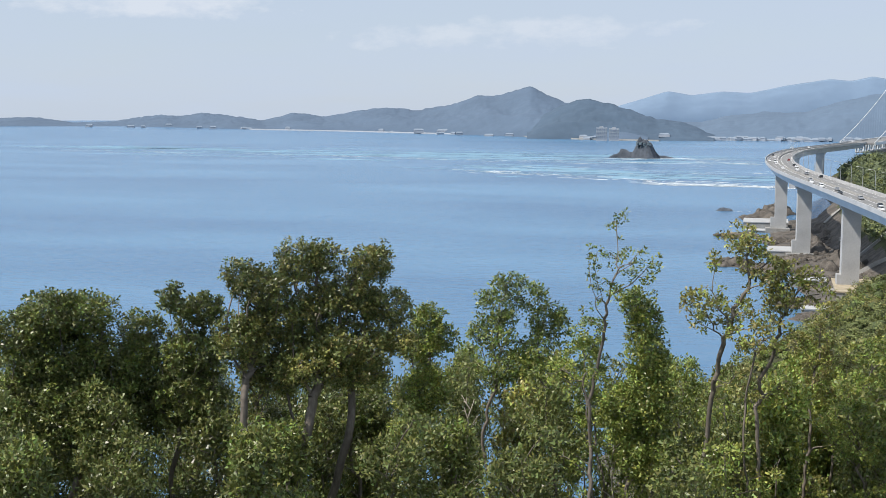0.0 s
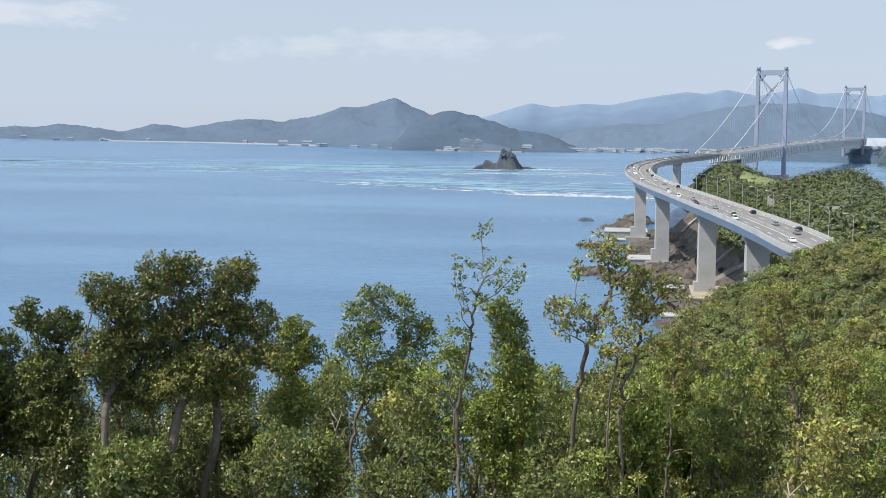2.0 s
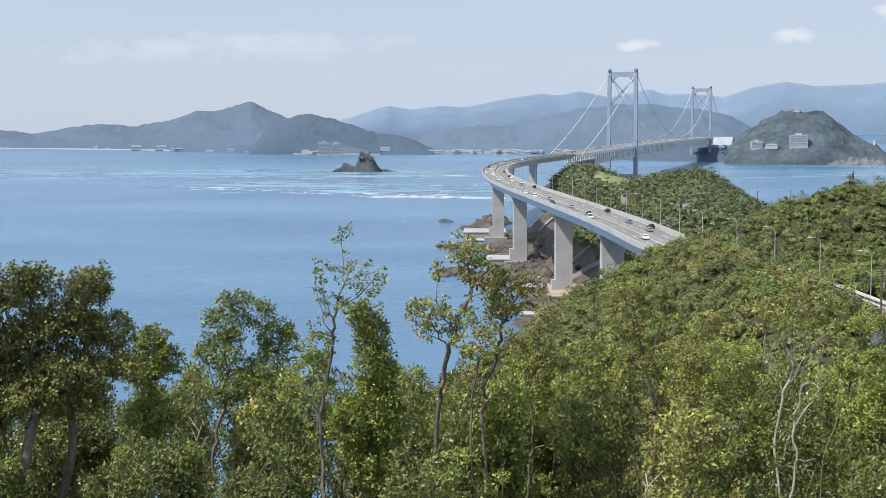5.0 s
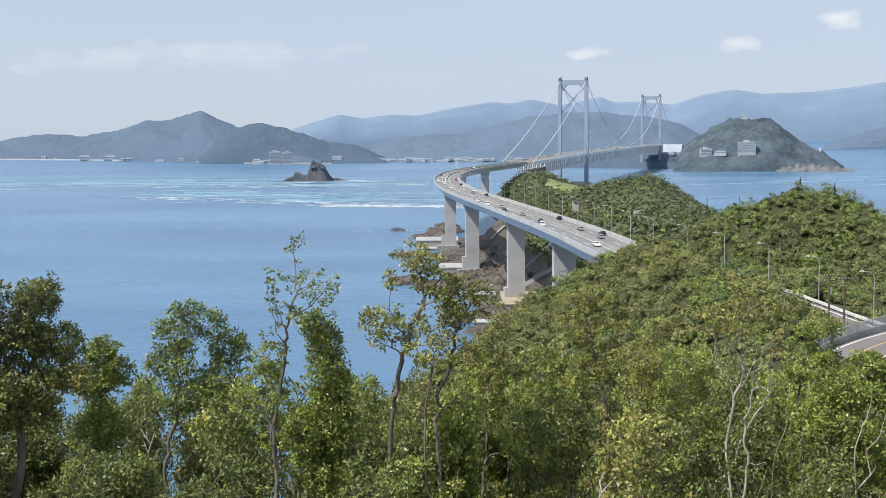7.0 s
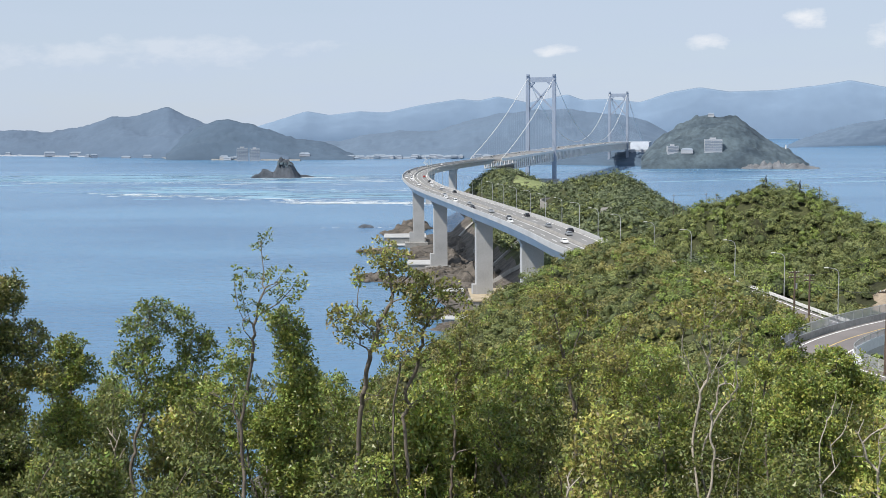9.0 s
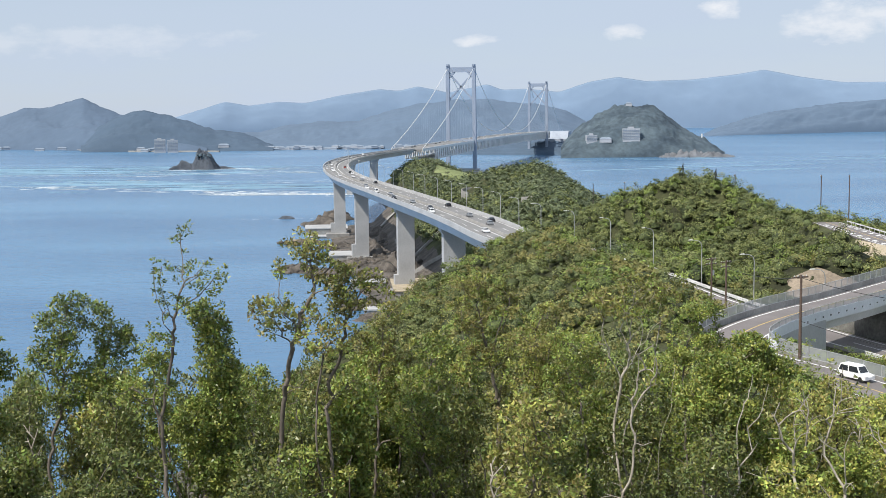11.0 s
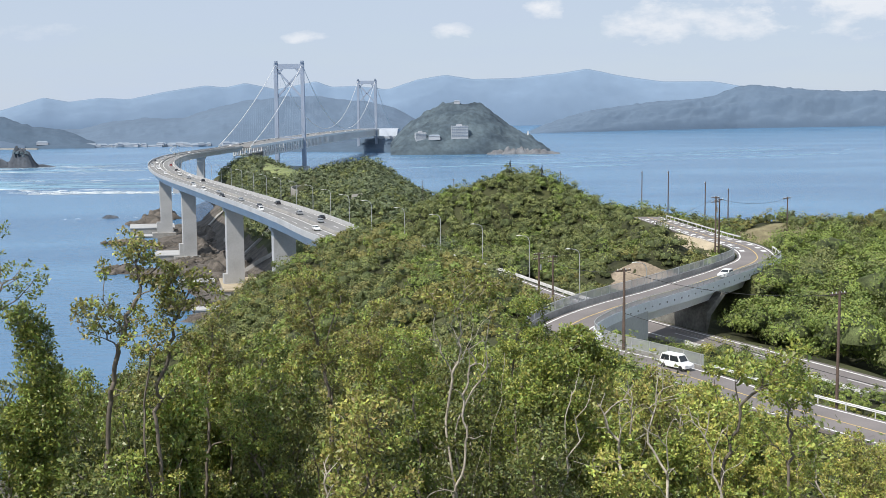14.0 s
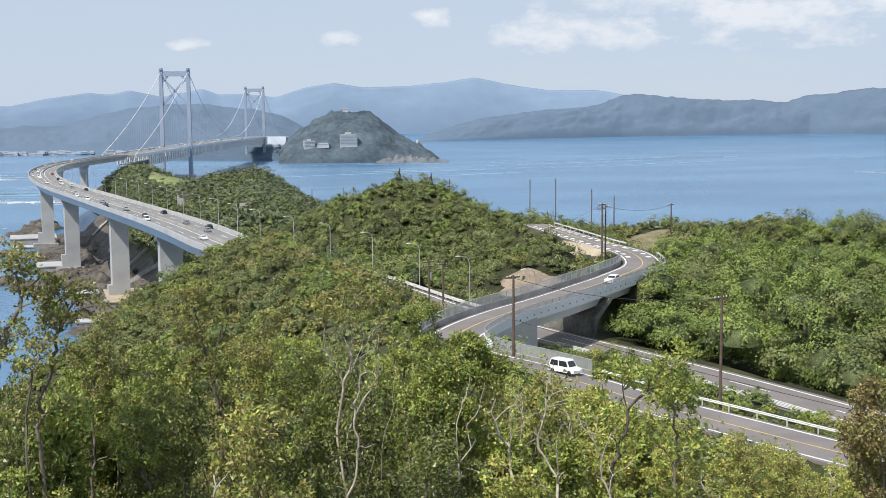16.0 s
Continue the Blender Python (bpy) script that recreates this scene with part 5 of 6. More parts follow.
hero("olive", 14, 7.28, 21, [(-0.21, -2.88, 0.41, 0.21), (0.2, -3.15, 0.46, 0.27), (-0.3, -3.39, 0.44, 0.29), (-0.01, -3.98, 0.58, 0.41)])
hero("olive", 15, 9.67, 20, [(-0.0, -3.31, 0.44, 0.22), (-0.11, -3.78, 0.51, 0.33), (0.17, -4.24, 0.46, 0.37)])
hero("young", 16, 4.46, 18, [(0.06, -3.42, 0.4, 0.23), (-0.04, -3.93, 0.5, 0.35)])
hero("bare_top", 17, 14.15, 17, [(0.02, -2.33, 0.45, 0.13), (-0.35, -2.46, 0.34, 0.14), (0.41, -2.44, 0.3, 0.14), (0.03, -2.74, 0.63, 0.19), (-0.08, -3.25, 0.47, 0.39), (0.3, -3.55, 0.33, 0.39)])
hero("young", 18, 17.38, 19, [(-0.05, -2.98, 0.33, 0.16), (-0.2, -3.51, 0.44, 0.35), (0.22, -3.49, 0.37, 0.25)])
hero("bright", 19, 19.66, 18, [(-0.04, -3.32, 0.35, 0.15), (-0.28, -3.66, 0.41, 0.25), (0.22, -3.65, 0.33, 0.21)])
hero("bare", 20, 21.15, 14, [(0.09, -3.29, 0.39, 0.36), (-0.17, -3.53, 0.26, 0.32)])
hero("bare", 21, 22.87, 13.5, [(0.17, -2.99, 0.28, 0.37), (-0.01, -3.38, 0.31, 0.31)])
hero("bare", 22, 20.48, 15, [(-0.18, -3.42, 0.28, 0.41), (-0.28, -3.78, 0.28, 0.35)])
hero("bare", 23, 25.49, 13.5, [(-0.17, -3.27, 0.28, 0.31), (0.11, -3.35, 0.25, 0.25)])
hero("sapling", 24, 26.78, 15, [(-0.16, -3.09, 0.19, 0.15), (0.17, -3.09, 0.24, 0.18), (0.63, -2.92, 0.26, 0.18), (0.58, -3.27, 0.32, 0.22), (-0.23, -3.58, 0.19, 0.19)])
hero("brown", 25, 37.91, 14, [(-0.02, -3.03, 0.22, 0.18), (-0.08, -3.41, 0.29, 0.26), (0.06, -3.78, 0.27, 0.32)])
hero("bright", 26, 18.06, 17, [(0.01, -3.48, 0.34, 0.17), (-0.16, -3.89, 0.39, 0.27), (0.25, -4.13, 0.36, 0.31)])
hero("bare", 27, 14.31, 15, [(0.07, -2.93, 0.28, 0.35), (-0.14, -3.36, 0.24, 0.35)])
hero("sapling", 28, 29.22, 15.5, [(-0.05, -3.23, 0.24, 0.16), (-0.23, -3.49, 0.21, 0.17), (0.12, -3.55, 0.21, 0.19)])
hero("young", 29, 11.51, 17.5, [(-0.02, -3.29, 0.4, 0.24), (-0.09, -3.78, 0.44, 0.32)])
hero("young", 30, 3.20, 16.5, [(0.02, -3.98, 0.42, 0.24), (0.25, -4.38, 0.42, 0.3)])
hero("olive", 31, 9.71, 18, [(0.02, -3.35, 0.37, 0.23), (-0.15, -3.86, 0.41, 0.33), (0.18, -4.21, 0.37, 0.33)])
hero("dark", 32, -20.05, 18.5, [(-0.08, -4.56, 0.51, 0.34), (0.53, -4.75, 0.51, 0.34), (-0.34, -5.18, 0.51, 0.34)])

# undergrowth between and below them: a few shapes, repeated, turned and stretched to tops that fit the camera's view
def heap(seed, height, wide, low):
    """Blobs of a clumpy narrow tree with its top at the given height."""
    g = np.random.default_rng(seed)
    rows = [(0.0, height - 0.25, 0.24, 0.24)]
    for k in range(9):
        u = (k + 0.5) / 9
        rows.append((g.uniform(-1, 1) * wide * (0.4 + 0.6 * u), height * (1 - (1 - low) * u) - 0.3, g.uniform(0.2, 0.36), g.uniform(0.18, 0.3)))
    return rows


FILL = [(4.5, tree(kind, 60 + i, heap(60 + i, 4.5, w, low), 0.0)) for i, (kind, w, low) in enumerate((
    ("dark", 0.6, 0.3), ("shade", 0.7, 0.2), ("young", 0.5, 0.3), ("under", 0.6, 0.25), ("olive", 0.6, 0.4), ("yellow", 0.6, 0.2), ("bright", 0.5, 0.35), ("bare", 0.6, 0.5), ("shade", 0.5, 0.35), ("bare_top", 0.5, 0.4)))]
placed = [False] * len(FILL)
pick = random.Random(5)
for dist, number, most, least in ((14.0, 14, 4.5, 2.6), (16.5, 32, 3.6, 1.2), (19.5, 42, 2.4, 0.4), (23.5, 44, 1.2, 0.0), (29, 40, 0.5, 0.0), (18.0, 20, 0.7, 0.0)):
    start = 20 if number == 20 else -38   # the last row covers the lower road's near edge in the view
    for i in range(number):
        head = start + (42 - start) * (i + pick.random()) / number
        d = dist + pick.uniform(-1.2, 1.2)
        crest = float(np.interp(head, (-38, -24, -20, -14, -8, -3, 3, 8, 14, 20, 24, 27, 31.5, 36, 40), (-10.4, -10.9, -11.2, -10.9, -10.8, -11.5, -10.2, -10.2, -10.2, -11.2, -12.0, -12.7, -13.9, -14.9, -14.0)))
        top = crest - pick.uniform(least, most)
        if head < -14:
            which = pick.choice((1, 8, 1, 8, 0))
        elif head < 4:
            which = pick.choice((1, 2, 8, 3, 8, 6, 9, 7))
        elif head < 20:
            which = pick.choice((3, 4, 2, 8, 9, 1, 7, 7, 5, 9))
        else:
            which = pick.choice((5, 5, 5, 4, 7, 7, 6, 9))
        x, y, z = spot(head, d)
        size, proto = FILL[which]
        high = EYE[2] + d * math.tan(radians(top)) - z
        if high < 0.8:
            z, high = z + high - 0.8, 0.8
        m = pose(x, y, z, 0, 0, pick.uniform(0, 360))
        ob = copy_thing(proto, m) if placed[which] else proto
        placed[which] = True
        ob.matrix_basis = m
        k = high / size
        w = min(max(k, 0.85), 1.25)
        ob.scale = (w, w, k)

# ---- street lamps along the expressway and the viaduct ----
def street_lamp():
    t = empty("street_lamp", Matrix.Identity(4), "slim galvanised street lamp with a curved arm", "street lamp", "expressway lamps")
    Geo().tube([(0, 0, 0), (0, 0, 0.5)], [0.16, 0.13], 8).make("base", M_GALV, t)
    Geo().tube([(0, 0, 0.5), (0, 0, 8.6), (-0.25, 0, 9.4), (-0.9, 0, 9.85), (-2.2, 0, 10.05)], [0.12, 0.085, 0.075, 0.065, 0.055], 8).make("pole", M_GALV, t)
    Geo().add([(-3.1, -0.14, 10.0), (-2.1, -0.16, 9.98), (-2.1, 0.16, 9.98), (-3.1, 0.14, 10.0), (-3.0, -0.1, 10.14), (-2.2, -0.1, 10.2), (-2.2, 0.1, 10.2), (-3.0, 0.1, 10.14)],
              [(3, 2, 1, 0), (4, 5, 6, 7), (0, 1, 5, 4), (1, 2, 6, 5), (2, 3, 7, 6), (3, 0, 4, 7)]).make("lamp_head", M_LAMP_HEAD, t)
    return t


lamp = street_lamp()
first = True
for path, a, b, step in ((EXPRESSWAY, 8, 110, 25.0), (VIADUCT, 14, 700, 27.0)):
    for s in np.arange(a, b, step):
        x, y, z, rz = along(path, s, 9.75 if path is EXPRESSWAY else 9.0)
        flip = 0 if path is VIADUCT else 180
        if path is EXPRESSWAY:
            x, y, z, rz = along(path, s, -9.9)
        m = pose(x, y, z, 0, 0, rz + flip)
        if first:
            lamp.matrix_basis = m
            first = False
        else:
            copy_thing(lamp, m)


# ---- utility poles ----
def utility_pole(x, y, top, label, arms=2, transformer=False, turn=0.0):
    z0 = float(ground(np.array([x]), np.array([y]))[0]) - 0.3
    h = top - z0
    t = empty("utility_pole", pose(x, y, z0, 0, 0, turn), label, "utility pole", "utility poles")
    Geo().tube([(0, 0, 0), (0, 0, h)], [0.22, 0.14], 8).make("pole", M_WOODPOLE, t)
    for i in range(arms):
        z = h - 0.35 - i * 0.9
        Geo().box((-1.25, 0.1, z - 0.09), (1.25, 0.26, z + 0.09)).make("crossarm", M_WOODPOLE, t)
        for u in (-1.0, -0.4, 0.4, 1.0):
            Geo().tube([(u, 0.16, z + 0.06), (u, 0.16, z + 0.16), (u, 0.16, z + 0.28)], [0.05, 0.07, 0.04], 6).make("insulator", M_WHITE, t)
    if transformer:
        Geo().tube([(0.35, 0.1, h - 3.4), (0.35, 0.1, h - 2.4)], 0.28, 10).make("transformer", M_GALV, t)
    return t


POLES = [(70.5, 222, 51.4, 2, True), (74.6, 226, 50.3, 2, False), (58.4, 147.6, 57.9, 1, False), (71.2, 117.5, 58.6, 1, False), (114.2, 237.2, 60.2, 2, True), (115.6, 238.4, 59.6, 1, False), (140, 254, 58.4, 1, False)]
for x, y, top, arms, tr in POLES:
    utility_pole(x, y, top, "brown utility pole with crossarms beside the road", arms, tr, 20)
for x, y, top in ((160, 389, 57.8), (160, 367, 58.8), (166.2, 352.8, 56.0), (170.3, 345.3, 54.3), (126.6, 586, 45.2), (132, 544, 48.0), (139, 553, 47.2), (134, 398, 58.0)):
    utility_pole(x, y, top, "slim dark utility pole standing against the sea", 1, False, 60)


def wire(p, q, sag, label):
    pts = [Vector(p).lerp(Vector(q), u) - Vector((0, 0, sag * 4 * u * (1 - u))) for u in np.linspace(0, 1, 14)]
    tagged(Geo().tube(pts, 0.035, 4).make("overhead_wire", M_WIRE), label, "wire", "overhead wires")


for a, b in ((0, 2), (2, 3), (1, 4), (4, 6)):
    wire((POLES[a][0], POLES[a][1], POLES[a][2] - 0.4), (POLES[b][0], POLES[b][1], POLES[b][2] - 0.4), 1.2, "thin black overhead wire between utility poles")
wire((58.4, 147.6, 52), (100, 60, 47), 1.5, "thin black overhead wire along the lower road")
wire((132, 544, 47.8), (126.6, 586, 45.0), 0.5, "thin black overhead wire between utility poles")
for x, y in ((117, 402), (124.5, 390)):
    z = float(ground(np.array([x]), np.array([y]))[0])
    t = empty("tripod_mast", pose(x, y, z), "small dark braced mast on the hilltop", "mast", "hilltop masts")
    Geo().beam((0, 0, 0), (0.4, 0, 7.0), 0.22).make("mast", M_WIRE, t)
    Geo().beam((-2.2, 0, 0), (0.3, 0, 6.4), 0.16).make("brace", M_WIRE, t)
    Geo().beam((1.6, 0.8, 0), (0.4, 0, 6.0), 0.16).make("brace", M_WIRE, t)


# ---- cars ----
def car(paint, label, long=4.3, wide=1.7, high=1.45, van=False):
    t = empty("van" if van else "car", Matrix.Identity(4), label, "van" if van else "car", "vehicles on the roads")
    L, W, H = long / 2, wide / 2, high
    hood = 0.52 if van else 0.6
    side = [(-L, 0.3), (-L, 0.75), (-L + 0.12, 0.95 if van else 0.88), (L * hood, 0.95), (L - 0.15, 0.78), (L, 0.6), (L, 0.3)]
    g = Geo()
    n = len(side)
    V = [(sx * W * (0.94 if z > 0.9 else 1), y, z) for sx in (-1, 1) for y, z in side]
    g.add(V, [tuple(range(n)), tuple(range(2 * n - 1, n - 1, -1))] + [(i, n + i, n + (i + 1) % n, (i + 1) % n) for i in range(n)])
    g.make("body", paint, t)
    rear = -L + (0.12 if van else 0.5)
    front = L * (0.62 if van else 0.42)
    slope = 0.55 if van else 0.75
    low = [(-W * 0.93, rear), (W * 0.93, rear), (W * 0.93, front), (-W * 0.93, front)]
    high_ = [(-W * 0.76, rear + 0.28), (W * 0.76, rear + 0.28), (W * 0.76, front - slope), (-W * 0.76, front - slope)]
    top = [(-W * 0.62, rear + 0.5), (W * 0.62, rear + 0.5), (W * 0.62, front - slope - 0.25), (-W * 0.62, front - slope - 0.25)]
    quads = [(0, 1, 5, 4), (1, 2, 6, 5), (2, 3, 7, 6), (3, 0, 4, 7)]
    Geo().add([(x, y, 0.92) for x, y in low] + [(x, y, H - 0.09) for x, y in high_] + [(x, y, H) for x, y in top],
              quads + [tuple(i + 4 for i in q) for q in quads] + [(8, 9, 10, 11)]).make("cabin", paint, t)
    corners = [Vector((x, y, 0.92)) for x, y in low] + [Vector((x, y, H - 0.09)) for x, y in high_]
    for k, (a, b, c, d) in enumerate(quads):
        A, B, C, E = (corners[i] for i in (a, b, c, d))
        nrm = (B - A).cross(E - A).normalized() * 0.015
        for u0, u1 in (((0.05, 0.46), (0.51, 0.95)) if k in (1, 3) else ((0.07, 0.93),)):
            at = [A.lerp(B, u).lerp(E.lerp(C, u), v) + nrm for u, v in ((u0, 0.1), (u1, 0.1), (u1, 0.88), (u0, 0.88))]
            Geo().add(at, [(0, 1, 2, 3)]).make("window", M_GLASS, t)
    for sx in (-1, 1):
        for y in (-L * 0.62, L * 0.64):
            Geo().tube([(sx * (W - 0.16), y, 0.31), (sx * (W + 0.01), y, 0.31)], 0.31, 12).make("wheel", M_TYRE, t)
        Geo().box((sx * W * 0.7 - 0.2, L - 0.07, 0.58), (sx * W * 0.7 + 0.2, L + 0.01, 0.72)).make("headlight", M_WHITE, t)
    return t


CARS = [car(M_CAR_WHITE, "small white car on the roadway"), car(M_CAR_BLACK, "black car on the roadway"), car(M_CAR_SILVER, "silver car on the roadway"), car(M_CAR_RED, "dark red car on the roadway"),
        car(M_CAR_WHITE, "tall white van on the roadway", 4.3, 1.7, 1.85, True)]
used_cars = [False] * len(CARS)


def put_car(kind, m):
    if used_cars[kind]:
        copy_thing(CARS[kind], m)
    else:
        CARS[kind].matrix_basis = m
        used_cars[kind] = True


draw = random.Random(9)
put_car(3, pose(*along(VIADUCT, 560, 6.3)[:3], 0, 0, along(VIADUCT, 560, 6.3)[3]))
for i, s in enumerate((28, 46, 60, 85, 97, 118, 140, 158, 170, 195, 222, 248, 270, 300, 322, 350, 380, 400, 420, 440, 462, 480, 505, 530, 548, 580, 610, 650, 690, 740, 800, 850)):
    lane = draw.choice((-6.3, -3.2, 3.2, 6.3))
    x, y, z, rz = along(VIADUCT, s, lane)
    put_car(draw.choice((0, 1, 1, 2, 0, 0, 4, 1, 2)), pose(x, y, z + 0.01, 0, 0, rz + (180 if lane < 0 else 0)))
for s in np.arange(-300, SPAN + 50, 34.0):
    lane = draw.choice((-11, -7, 7, 11))
    x, y, z = bridge_at(s + draw.uniform(-9, 9), lane, deck_z(s) + 0.05)
    put_car(draw.choice((0, 0, 4, 2, 1)), pose(x, y, z, 0, 0, -math.degrees(math.atan2(BD[0], BD[1])) + (180 if lane < 0 else 0)))
x, y, z, rz = along(LOCAL_ROAD, s_near(LOCAL_ROAD, 59.3, 137.3), -1.8)
put_car(4, pose(x, y, z + 0.01, 0, 0, rz))
x, y, z, rz = along(LOCAL_ROAD, s_near(LOCAL_ROAD, 97, 201), -1.8)
put_car(0, pose(x, y, z + 0.01, 0, 0, rz))


# ---- rocks, islet and quays along the shore ----
def rock(name, cx, cy, rx, ry, h, seed, label, base=-2.0, mat=None, n=40, sharp=0.35, group="", taper=0.3):
    """A craggy mass of rock rising from the water."""
    m = 14
    A, U = np.meshgrid(np.linspace(0, 2 * np.pi, n, endpoint=False), np.linspace(0, 1, m))
    edge = 1 + 0.3 * fbm(np.cos(A) * 1.5 + seed, np.sin(A) * 1.5 + seed, seed, 3)
    rad = np.maximum(1 - U ** 2.6, 0) ** 0.6 * edge * (1.06 - taper * U)
    X, Y = cx + np.cos(A) * rx * rad, cy + np.sin(A) * ry * rad
    Z = base + (h - base) * U * (1 + sharp * fbm(X / (rx * 0.5) + seed, Y / (ry * 0.5), seed + 3, 4))
    X += fbm(A * 3 + seed, U * 6, seed + 7, 3) * rx * 0.06
    i_ = np.arange(n * m).reshape(m, n)
    F = np.stack([i_[:-1], np.roll(i_, -1, 1)[:-1], np.roll(i_, -1, 1)[1:], i_[1:]], -1).reshape(-1, 4)
    return tagged(obj(name, np.stack([X, Y, Z], -1).reshape(-1, 3), F, mat or M_ROCK), label, "rock", group)


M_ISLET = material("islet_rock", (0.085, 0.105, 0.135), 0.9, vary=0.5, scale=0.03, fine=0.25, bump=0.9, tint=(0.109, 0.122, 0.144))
fr_ = np.random.default_rng(4)
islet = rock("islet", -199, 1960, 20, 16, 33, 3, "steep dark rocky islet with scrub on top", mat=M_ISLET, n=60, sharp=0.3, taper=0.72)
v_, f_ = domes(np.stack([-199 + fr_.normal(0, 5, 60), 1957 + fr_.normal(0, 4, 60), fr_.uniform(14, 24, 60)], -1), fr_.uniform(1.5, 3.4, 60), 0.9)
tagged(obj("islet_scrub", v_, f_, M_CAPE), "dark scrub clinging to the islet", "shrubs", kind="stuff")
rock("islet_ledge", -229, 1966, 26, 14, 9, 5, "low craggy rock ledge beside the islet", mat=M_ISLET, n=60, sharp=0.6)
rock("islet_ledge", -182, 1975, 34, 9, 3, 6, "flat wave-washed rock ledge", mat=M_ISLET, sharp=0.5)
rock("sea_rock", -36, 966, 8, 5, 2.2, 8, "small black rock awash in the sea", base=-1.5, mat=M_ISLET)
for k, (cx, cy, rx, ry, h) in enumerate(((-8, 905, 13, 22, 4.5), (4, 960, 12, 30, 6), (-18, 768, 14, 10, 1.9), (4, 740, 14, 14, 2.4), (-20, 632, 11, 16, 2.4), (0, 610, 14, 14, 2.4), (12, 650, 10, 18, 3.2), (24, 690, 9, 26, 4.5), (28, 610, 9, 18, 4.5),
                                      (33, 640, 8, 20, 6), (40, 590, 10, 16, 6.5), (22, 470, 14, 14, 2.5), (12, 505, 10, 12, 2.4), (46, 560, 9, 12, 7), (30, 740, 10, 26, 6), (30, 800, 12, 26, 5.5))):
    rock("shore_rock", cx, cy, rx, ry, h, 20 + k, "brown layered shore rocks at the waterline" if h < 5 else "steep brown cliff rock under the viaduct", group="shore rocks", sharp=0.5)


def boulders():
    """Broken rock heaped along the waterline under the viaduct."""
    r_ = np.random.default_rng(77)
    V, F = [], []
    for cx, cy, rx, ry, n in ((-18, 768, 14, 10, 60), (4, 740, 14, 14, 50), (-19, 632, 11, 15, 70), (0, 610, 14, 13, 60), (14, 650, 10, 18, 60), (22, 470, 13, 13, 60), (12, 505, 9, 11, 40), (-8, 905, 13, 22, 60), (30, 590, 12, 40, 90), (24, 700, 12, 50, 90)):
        a, q = r_.uniform(0, 2 * np.pi, n), np.sqrt(r_.random(n)) * 1.1
        X, Y = cx + rx * q * np.cos(a), cy + ry * q * np.sin(a)
        Z = np.maximum(ground(X, Y), 0.4 + 2.0 * (1 - q))
        v, f = domes(np.stack([X, Y, Z], -1), r_.uniform(0.8, 2.2, n), 0.7)
        F.append(f + sum(len(w) for w in V))
        V.append(v)
    tagged(obj("boulders", np.vstack(V), np.vstack(F), M_ROCK), "heaped brown boulders along the waterline", "rocks", kind="stuff")


boulders()
# cliff pink greyed in its base colour to stand for haze
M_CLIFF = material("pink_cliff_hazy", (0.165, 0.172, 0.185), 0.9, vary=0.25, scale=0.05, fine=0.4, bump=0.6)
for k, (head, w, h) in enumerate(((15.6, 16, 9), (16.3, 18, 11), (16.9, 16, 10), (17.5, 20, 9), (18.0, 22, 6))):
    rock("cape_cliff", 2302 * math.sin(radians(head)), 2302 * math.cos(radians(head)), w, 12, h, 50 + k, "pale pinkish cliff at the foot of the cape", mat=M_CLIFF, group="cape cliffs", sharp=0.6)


def quay(x0, y0, x1, y1, top, label, mat=M_CONC, lip=True):
    t = empty("quay", Matrix.Identity(4), label, "quay", "concrete quays")
    Geo().box((x0, y0, -3), (x1, y1, top), 0.99).make("block", M_CONC_DARK, t)
    Geo().box((x0 - 0.3, y0 - 0.3, top + 0.004), (x1 + 0.3, y1 + 0.3, top + 0.55)).make("coping", mat, t)
    return t


quay(-18, 818, 10, 846, 4.6, "pale concrete quay round a pier foot")
quay(-16, 800, 14, 812, 0.9, "low concrete apron in front of the quay")
quay(-2, 668, 18, 690, 3.0, "pale concrete quay round a pier foot")
quay(8, 556, 24, 566, 3.0, "pale concrete sea wall by a pier foot")
quay(26, 516, 50, 556, 4.2, "tan concrete apron at the pier foot", M_SAND)
quay(12, 486, 26, 494, 1.2, "low pale concrete landing", M_CONC)

# ---- white water of the tide race ----
fr = np.random.default_rng(31)


def streaks(name, rows, mat, label, lift):
    """Long thin patches of foam lying on the sea, scattered along straight bands."""
    V, F = [], []
    for x0, y0, x1, y1, n, spread, long, wide in rows:
        for k in range(n):
            u = fr.random()
            cx, cy = x0 + (x1 - x0) * u + fr.normal(0, 12), y0 + (y1 - y0) * u + fr.normal(0, spread)
            a = math.atan2(y1 - y0, x1 - x0) + fr.normal(0, 0.05)
            L, w = long * fr.lognormal(0, 0.5), wide * fr.lognormal(0, 0.5)
            pts = []
            m = 7
            for j in range(m):
                t = -1 + 2 * j / (m - 1)
                pts.append((t * L, w * (1 - t * t) ** 0.5 * fr.uniform(0.3, 1) + 0.2 * w * math.sin(3 * t + k)))
            for j in range(m - 2, 0, -1):
                t = -1 + 2 * j / (m - 1)
                pts.append((t * L, -w * (1 - t * t) ** 0.5 * fr.uniform(0.3, 1) + 0.2 * w * math.sin(3 * t + k)))
            i0 = len(V)
            V += [(cx + p * math.cos(a) - q * math.sin(a), cy + p * math.sin(a) + q * math.cos(a), lift + 0.004 * (k % 9)) for p, q in pts]
            F.append(tuple(range(i0, i0 + len(pts))))
    tagged(obj(name, V, F, mat), label, "foam", kind="stuff")


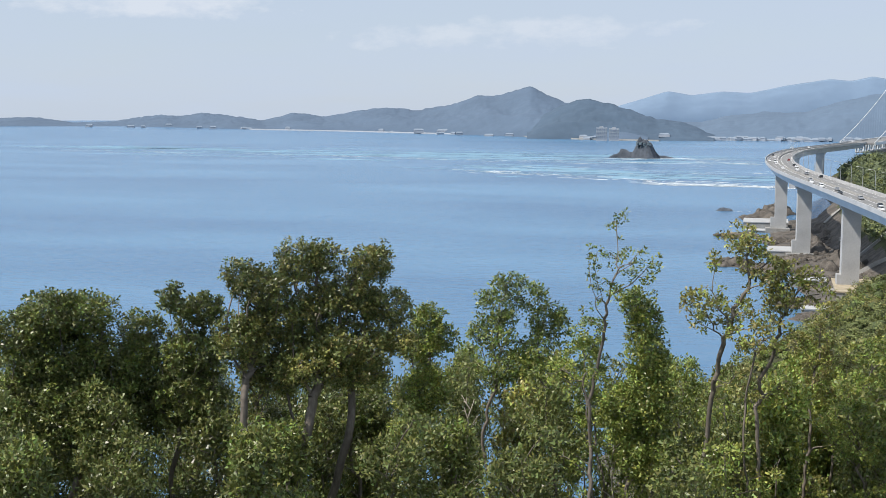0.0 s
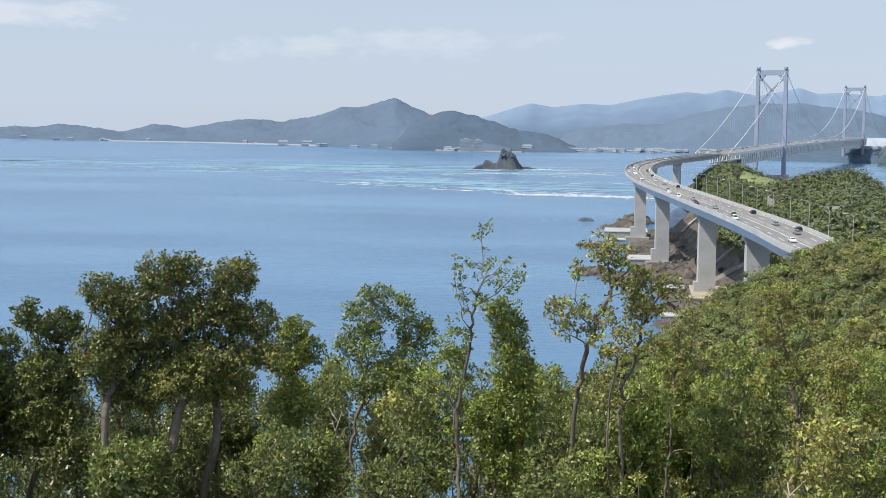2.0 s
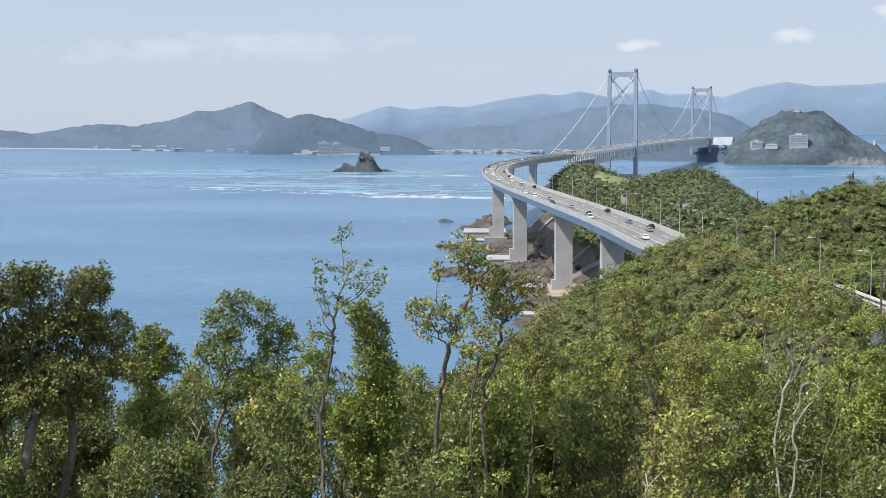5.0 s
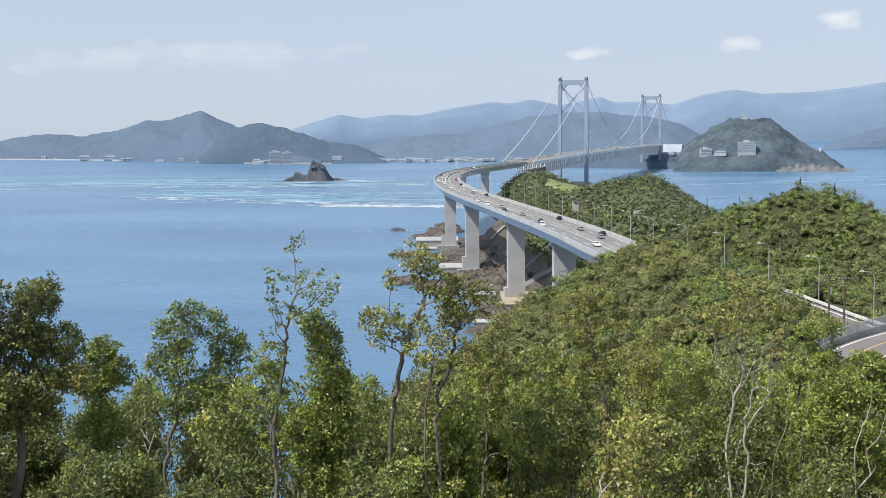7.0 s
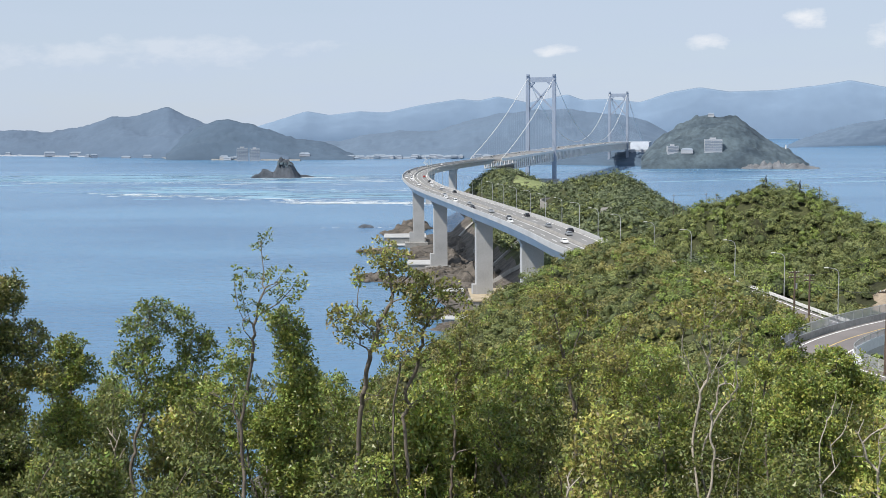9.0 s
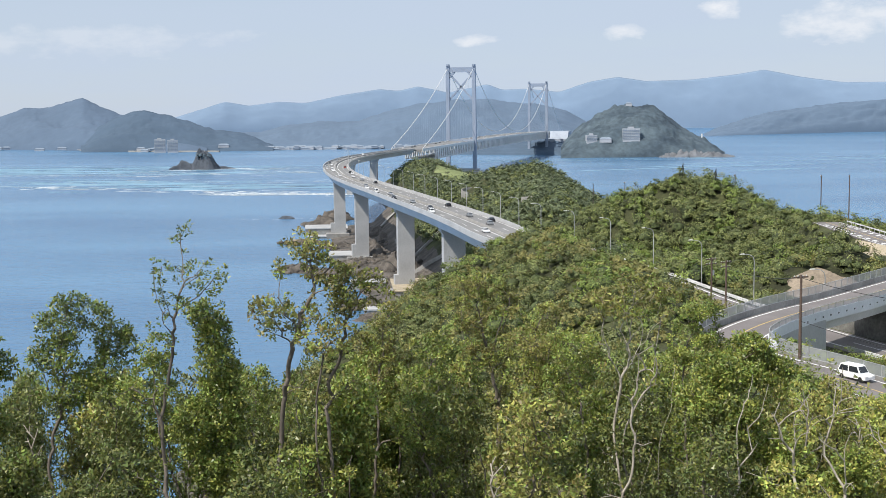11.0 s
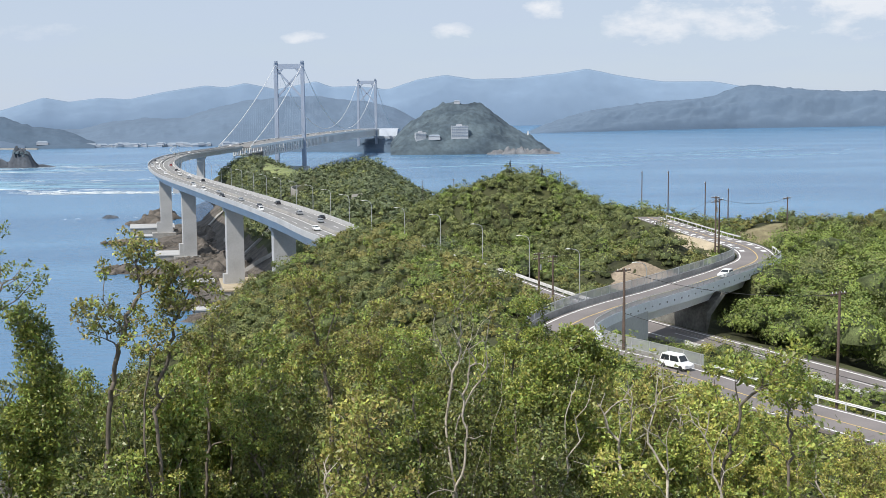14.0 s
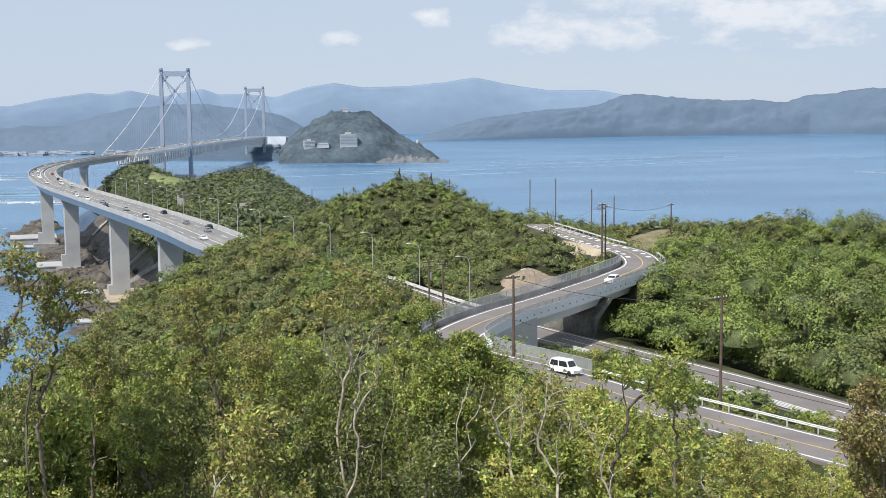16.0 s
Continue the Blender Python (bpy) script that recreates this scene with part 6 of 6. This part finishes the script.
streaks("foam", [(-370, 1500, 20, 1255, 130, 16, 9, 1.5), (-130, 1300, 30, 1262, 150, 9, 8, 1.6), (-700, 1880, -330, 1800, 34, 30, 16, 1.6), (-1250, 1990, -700, 1890, 20, 30, 22, 1.6), (-340, 1820, 0, 1800, 55, 50, 14, 1.8),
                 (-330, 1600, 0, 1480, 60, 60, 9, 1.4), (-240, 1950, -60, 1960, 30, 25, 18, 2.4), (-47, 962, -28, 964, 14, 3, 3, 0.7), (1128, 1440, 1134, 1520, 14, 4, 10, 1.0)],
        M_FOAM, "white foam streaks of the tidal current", 0.12)
streaks("smooth_water", [(-400, 1560, 0, 1420, 50, 60, 60, 7), (-700, 1980, 0, 1900, 60, 90, 90, 8), (-1500, 2200, -400, 2000, 40, 90, 130, 9), (400, 1900, 1500, 2300, 16, 200, 160, 9), (100, 2140, 700, 2160, 16, 30, 60, 5)],
        M_SURF, "pale smooth water lanes on the strait", 0.06)


# ---- buildings on the far shores ----
def block_building(head, el_foot, dist, wide, deep, high, label, wall, floors, turn=0.0, bays=6):
    h = radians(head)
    x, y = dist * math.sin(h), dist * math.cos(h)
    z = EYE[2] + dist * math.tan(radians(el_foot))
    t = empty("hotel" if floors > 3 else "house", pose(x, y, z, 0, 0, -head + turn), label, "building", "buildings on the far shore")
    Geo().box((-wide / 2, -deep / 2, -12 if floors > 2 else -2), (wide / 2, deep / 2, high)).make("wall", wall, t)
    if floors > 2:
        for f in range(floors):
            z0 = high * (f + 0.35) / floors
            for b in range(bays):
                u0 = -wide / 2 + wide * (b + 0.12) / bays
                Geo().box((u0, -deep / 2 - 0.15, z0), (u0 + wide * 0.76 / bays, -deep / 2 + 0.1, z0 + high * 0.42 / floors)).make("window", M_ROOF_FAR, t)
            Geo().box((-wide / 2, -deep / 2 - 0.8, z0 - 0.5), (wide / 2, -deep / 2 - 0.02, z0 - 0.1)).make("balcony", M_WHITE, t)
        Geo().box((-wide * 0.2, -deep * 0.2, high + 0.004), (wide * 0.15, deep * 0.2, high + 3.2)).make("roof_house", wall, t)
    else:
        Geo().add([(-wide / 2 - 0.5, -deep / 2 - 0.5, high), (wide / 2 + 0.5, -deep / 2 - 0.5, high), (wide / 2 + 0.5, deep / 2 + 0.5, high), (-wide / 2 - 0.5, deep / 2 + 0.5, high), (-wide * 0.35, 0, high + deep * 0.3), (wide * 0.35, 0, high + deep * 0.3)],
                  [(3, 2, 1, 0), (0, 1, 5, 4), (2, 3, 4, 5), (1, 2, 5), (3, 0, 4)]).make("roof", M_ROOF_FAR, t)
    return t


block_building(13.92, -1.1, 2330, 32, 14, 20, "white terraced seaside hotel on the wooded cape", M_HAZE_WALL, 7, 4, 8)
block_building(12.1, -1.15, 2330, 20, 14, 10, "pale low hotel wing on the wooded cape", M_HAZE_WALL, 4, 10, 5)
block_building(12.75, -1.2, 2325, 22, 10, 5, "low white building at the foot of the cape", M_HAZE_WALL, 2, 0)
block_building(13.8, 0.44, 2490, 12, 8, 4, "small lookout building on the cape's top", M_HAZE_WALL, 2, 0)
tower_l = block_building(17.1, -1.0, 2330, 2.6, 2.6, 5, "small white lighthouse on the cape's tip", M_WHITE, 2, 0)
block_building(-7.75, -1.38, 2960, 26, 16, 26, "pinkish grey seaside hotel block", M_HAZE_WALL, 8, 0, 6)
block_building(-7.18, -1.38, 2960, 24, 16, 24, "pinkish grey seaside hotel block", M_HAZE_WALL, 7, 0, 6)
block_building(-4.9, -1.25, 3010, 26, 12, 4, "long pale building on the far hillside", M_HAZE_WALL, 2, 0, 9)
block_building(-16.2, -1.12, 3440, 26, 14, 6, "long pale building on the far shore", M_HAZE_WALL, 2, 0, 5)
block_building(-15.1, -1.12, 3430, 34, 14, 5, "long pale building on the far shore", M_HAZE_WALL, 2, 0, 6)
# town walls, blued to stand in for haze
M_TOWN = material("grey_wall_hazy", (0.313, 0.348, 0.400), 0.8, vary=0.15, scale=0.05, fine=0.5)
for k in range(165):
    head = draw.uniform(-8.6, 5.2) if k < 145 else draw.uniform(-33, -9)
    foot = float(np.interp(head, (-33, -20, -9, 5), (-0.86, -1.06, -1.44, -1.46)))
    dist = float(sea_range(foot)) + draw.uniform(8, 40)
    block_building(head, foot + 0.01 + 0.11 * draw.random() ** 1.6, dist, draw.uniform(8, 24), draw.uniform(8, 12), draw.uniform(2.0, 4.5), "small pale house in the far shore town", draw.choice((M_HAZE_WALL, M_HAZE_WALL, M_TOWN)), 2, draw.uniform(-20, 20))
for h0, h1, el in ((-24, -13, -1.08), (-12.2, -9.2, -1.38), (-9.6, -7.6, -1.5), (-6.9, -4.9, -1.52)):
    hs = np.arange(h0, h1, 0.2)
    e = np.interp(hs, (-26, -20, -13, -9, -4), (-0.97, -1.08, -1.25, -1.42, -1.5))
    R_ = sea_range(e)
    line = np.stack([R_ * np.sin(np.radians(hs)), R_ * np.cos(np.radians(hs)), sea_rise(R_)], 1)
    tagged(Geo().sweep(line, [(-4, -2), (4, -2), (3, 3.0), (-3, 3.0)]).make("breakwater", M_HAZE_WALL if h0 < -13 else M_CONC_DARK), "long low breakwater off the far shore", "breakwater", "breakwaters")
# shops and a lookout wall on the near cape
for x, y, w in ((130, 1100, 14), (140, 1126, 12)):
    z = float(ground(np.array([x]), np.array([y]))[0])
    t = empty("house", pose(x, y, z, 0, 0, -10), "small white building on the grassy cape", "building")
    Geo().box((-w / 2, -4, -3), (w / 2, 4, 3.4)).make("wall", M_WHITE, t)
    Geo().add([(-w / 2 - 0.5, -4.5, 3.4), (w / 2 + 0.5, -4.5, 3.4), (w / 2 + 0.5, 4.5, 3.4), (-w / 2 - 0.5, 4.5, 3.4), (-w * 0.4, 0, 5.2), (w * 0.4, 0, 5.2)],
              [(3, 2, 1, 0), (0, 1, 5, 4), (2, 3, 4, 5), (1, 2, 5), (3, 0, 4)]).make("roof", M_CONC, t)
ring_z = float(ground(np.array([97.5]), np.array([846.0]))[0]) - 0.6
turns = [radians(a) for a in range(-60, 250, 10)]
ring = [(97.5 + 7.5 * math.cos(a), 846 + 9 * math.sin(a), ring_z + 1.2 * math.sin(a)) for a in turns]
tagged(Geo().sweep(ring, [(-0.6, -7), (0.6, -7), (0.4, 1.0), (-0.4, 1.0)]).make("retaining_wall", M_CONC_DARK), "curved pale retaining wall in the shrubs", "wall")


def ground_strip(name, pts, half, high, mat, label, category):
    """A low concrete strip that follows the slope."""
    line = np.array(spline([(x, y, 0) for x, y in pts], 2))
    line[:, 2] = ground(line[:, 0], line[:, 1]) + high
    tagged(Geo().sweep(line, [(-half, -3), (half, -3), (half, 0), (-half, 0)]).make(name, mat), label, category, kind="structure")


ground_strip("path", [(104, 658), (110, 648), (117, 632)], 2.2, 2.6, M_CONC_DARK, "pale concrete path between the shrubs", "path")
for pts in ([(26, 806), (33, 812), (42, 822)], [(38, 617), (48, 618), (60, 619)], [(37, 581), (47, 573), (60, 566)], [(36, 700), (44, 704), (56, 710)]):
    ground_strip("drain_channel", pts, 0.9, 1.6, M_CONC_DARK, "pale concrete drain channel down the cliff", "drain")
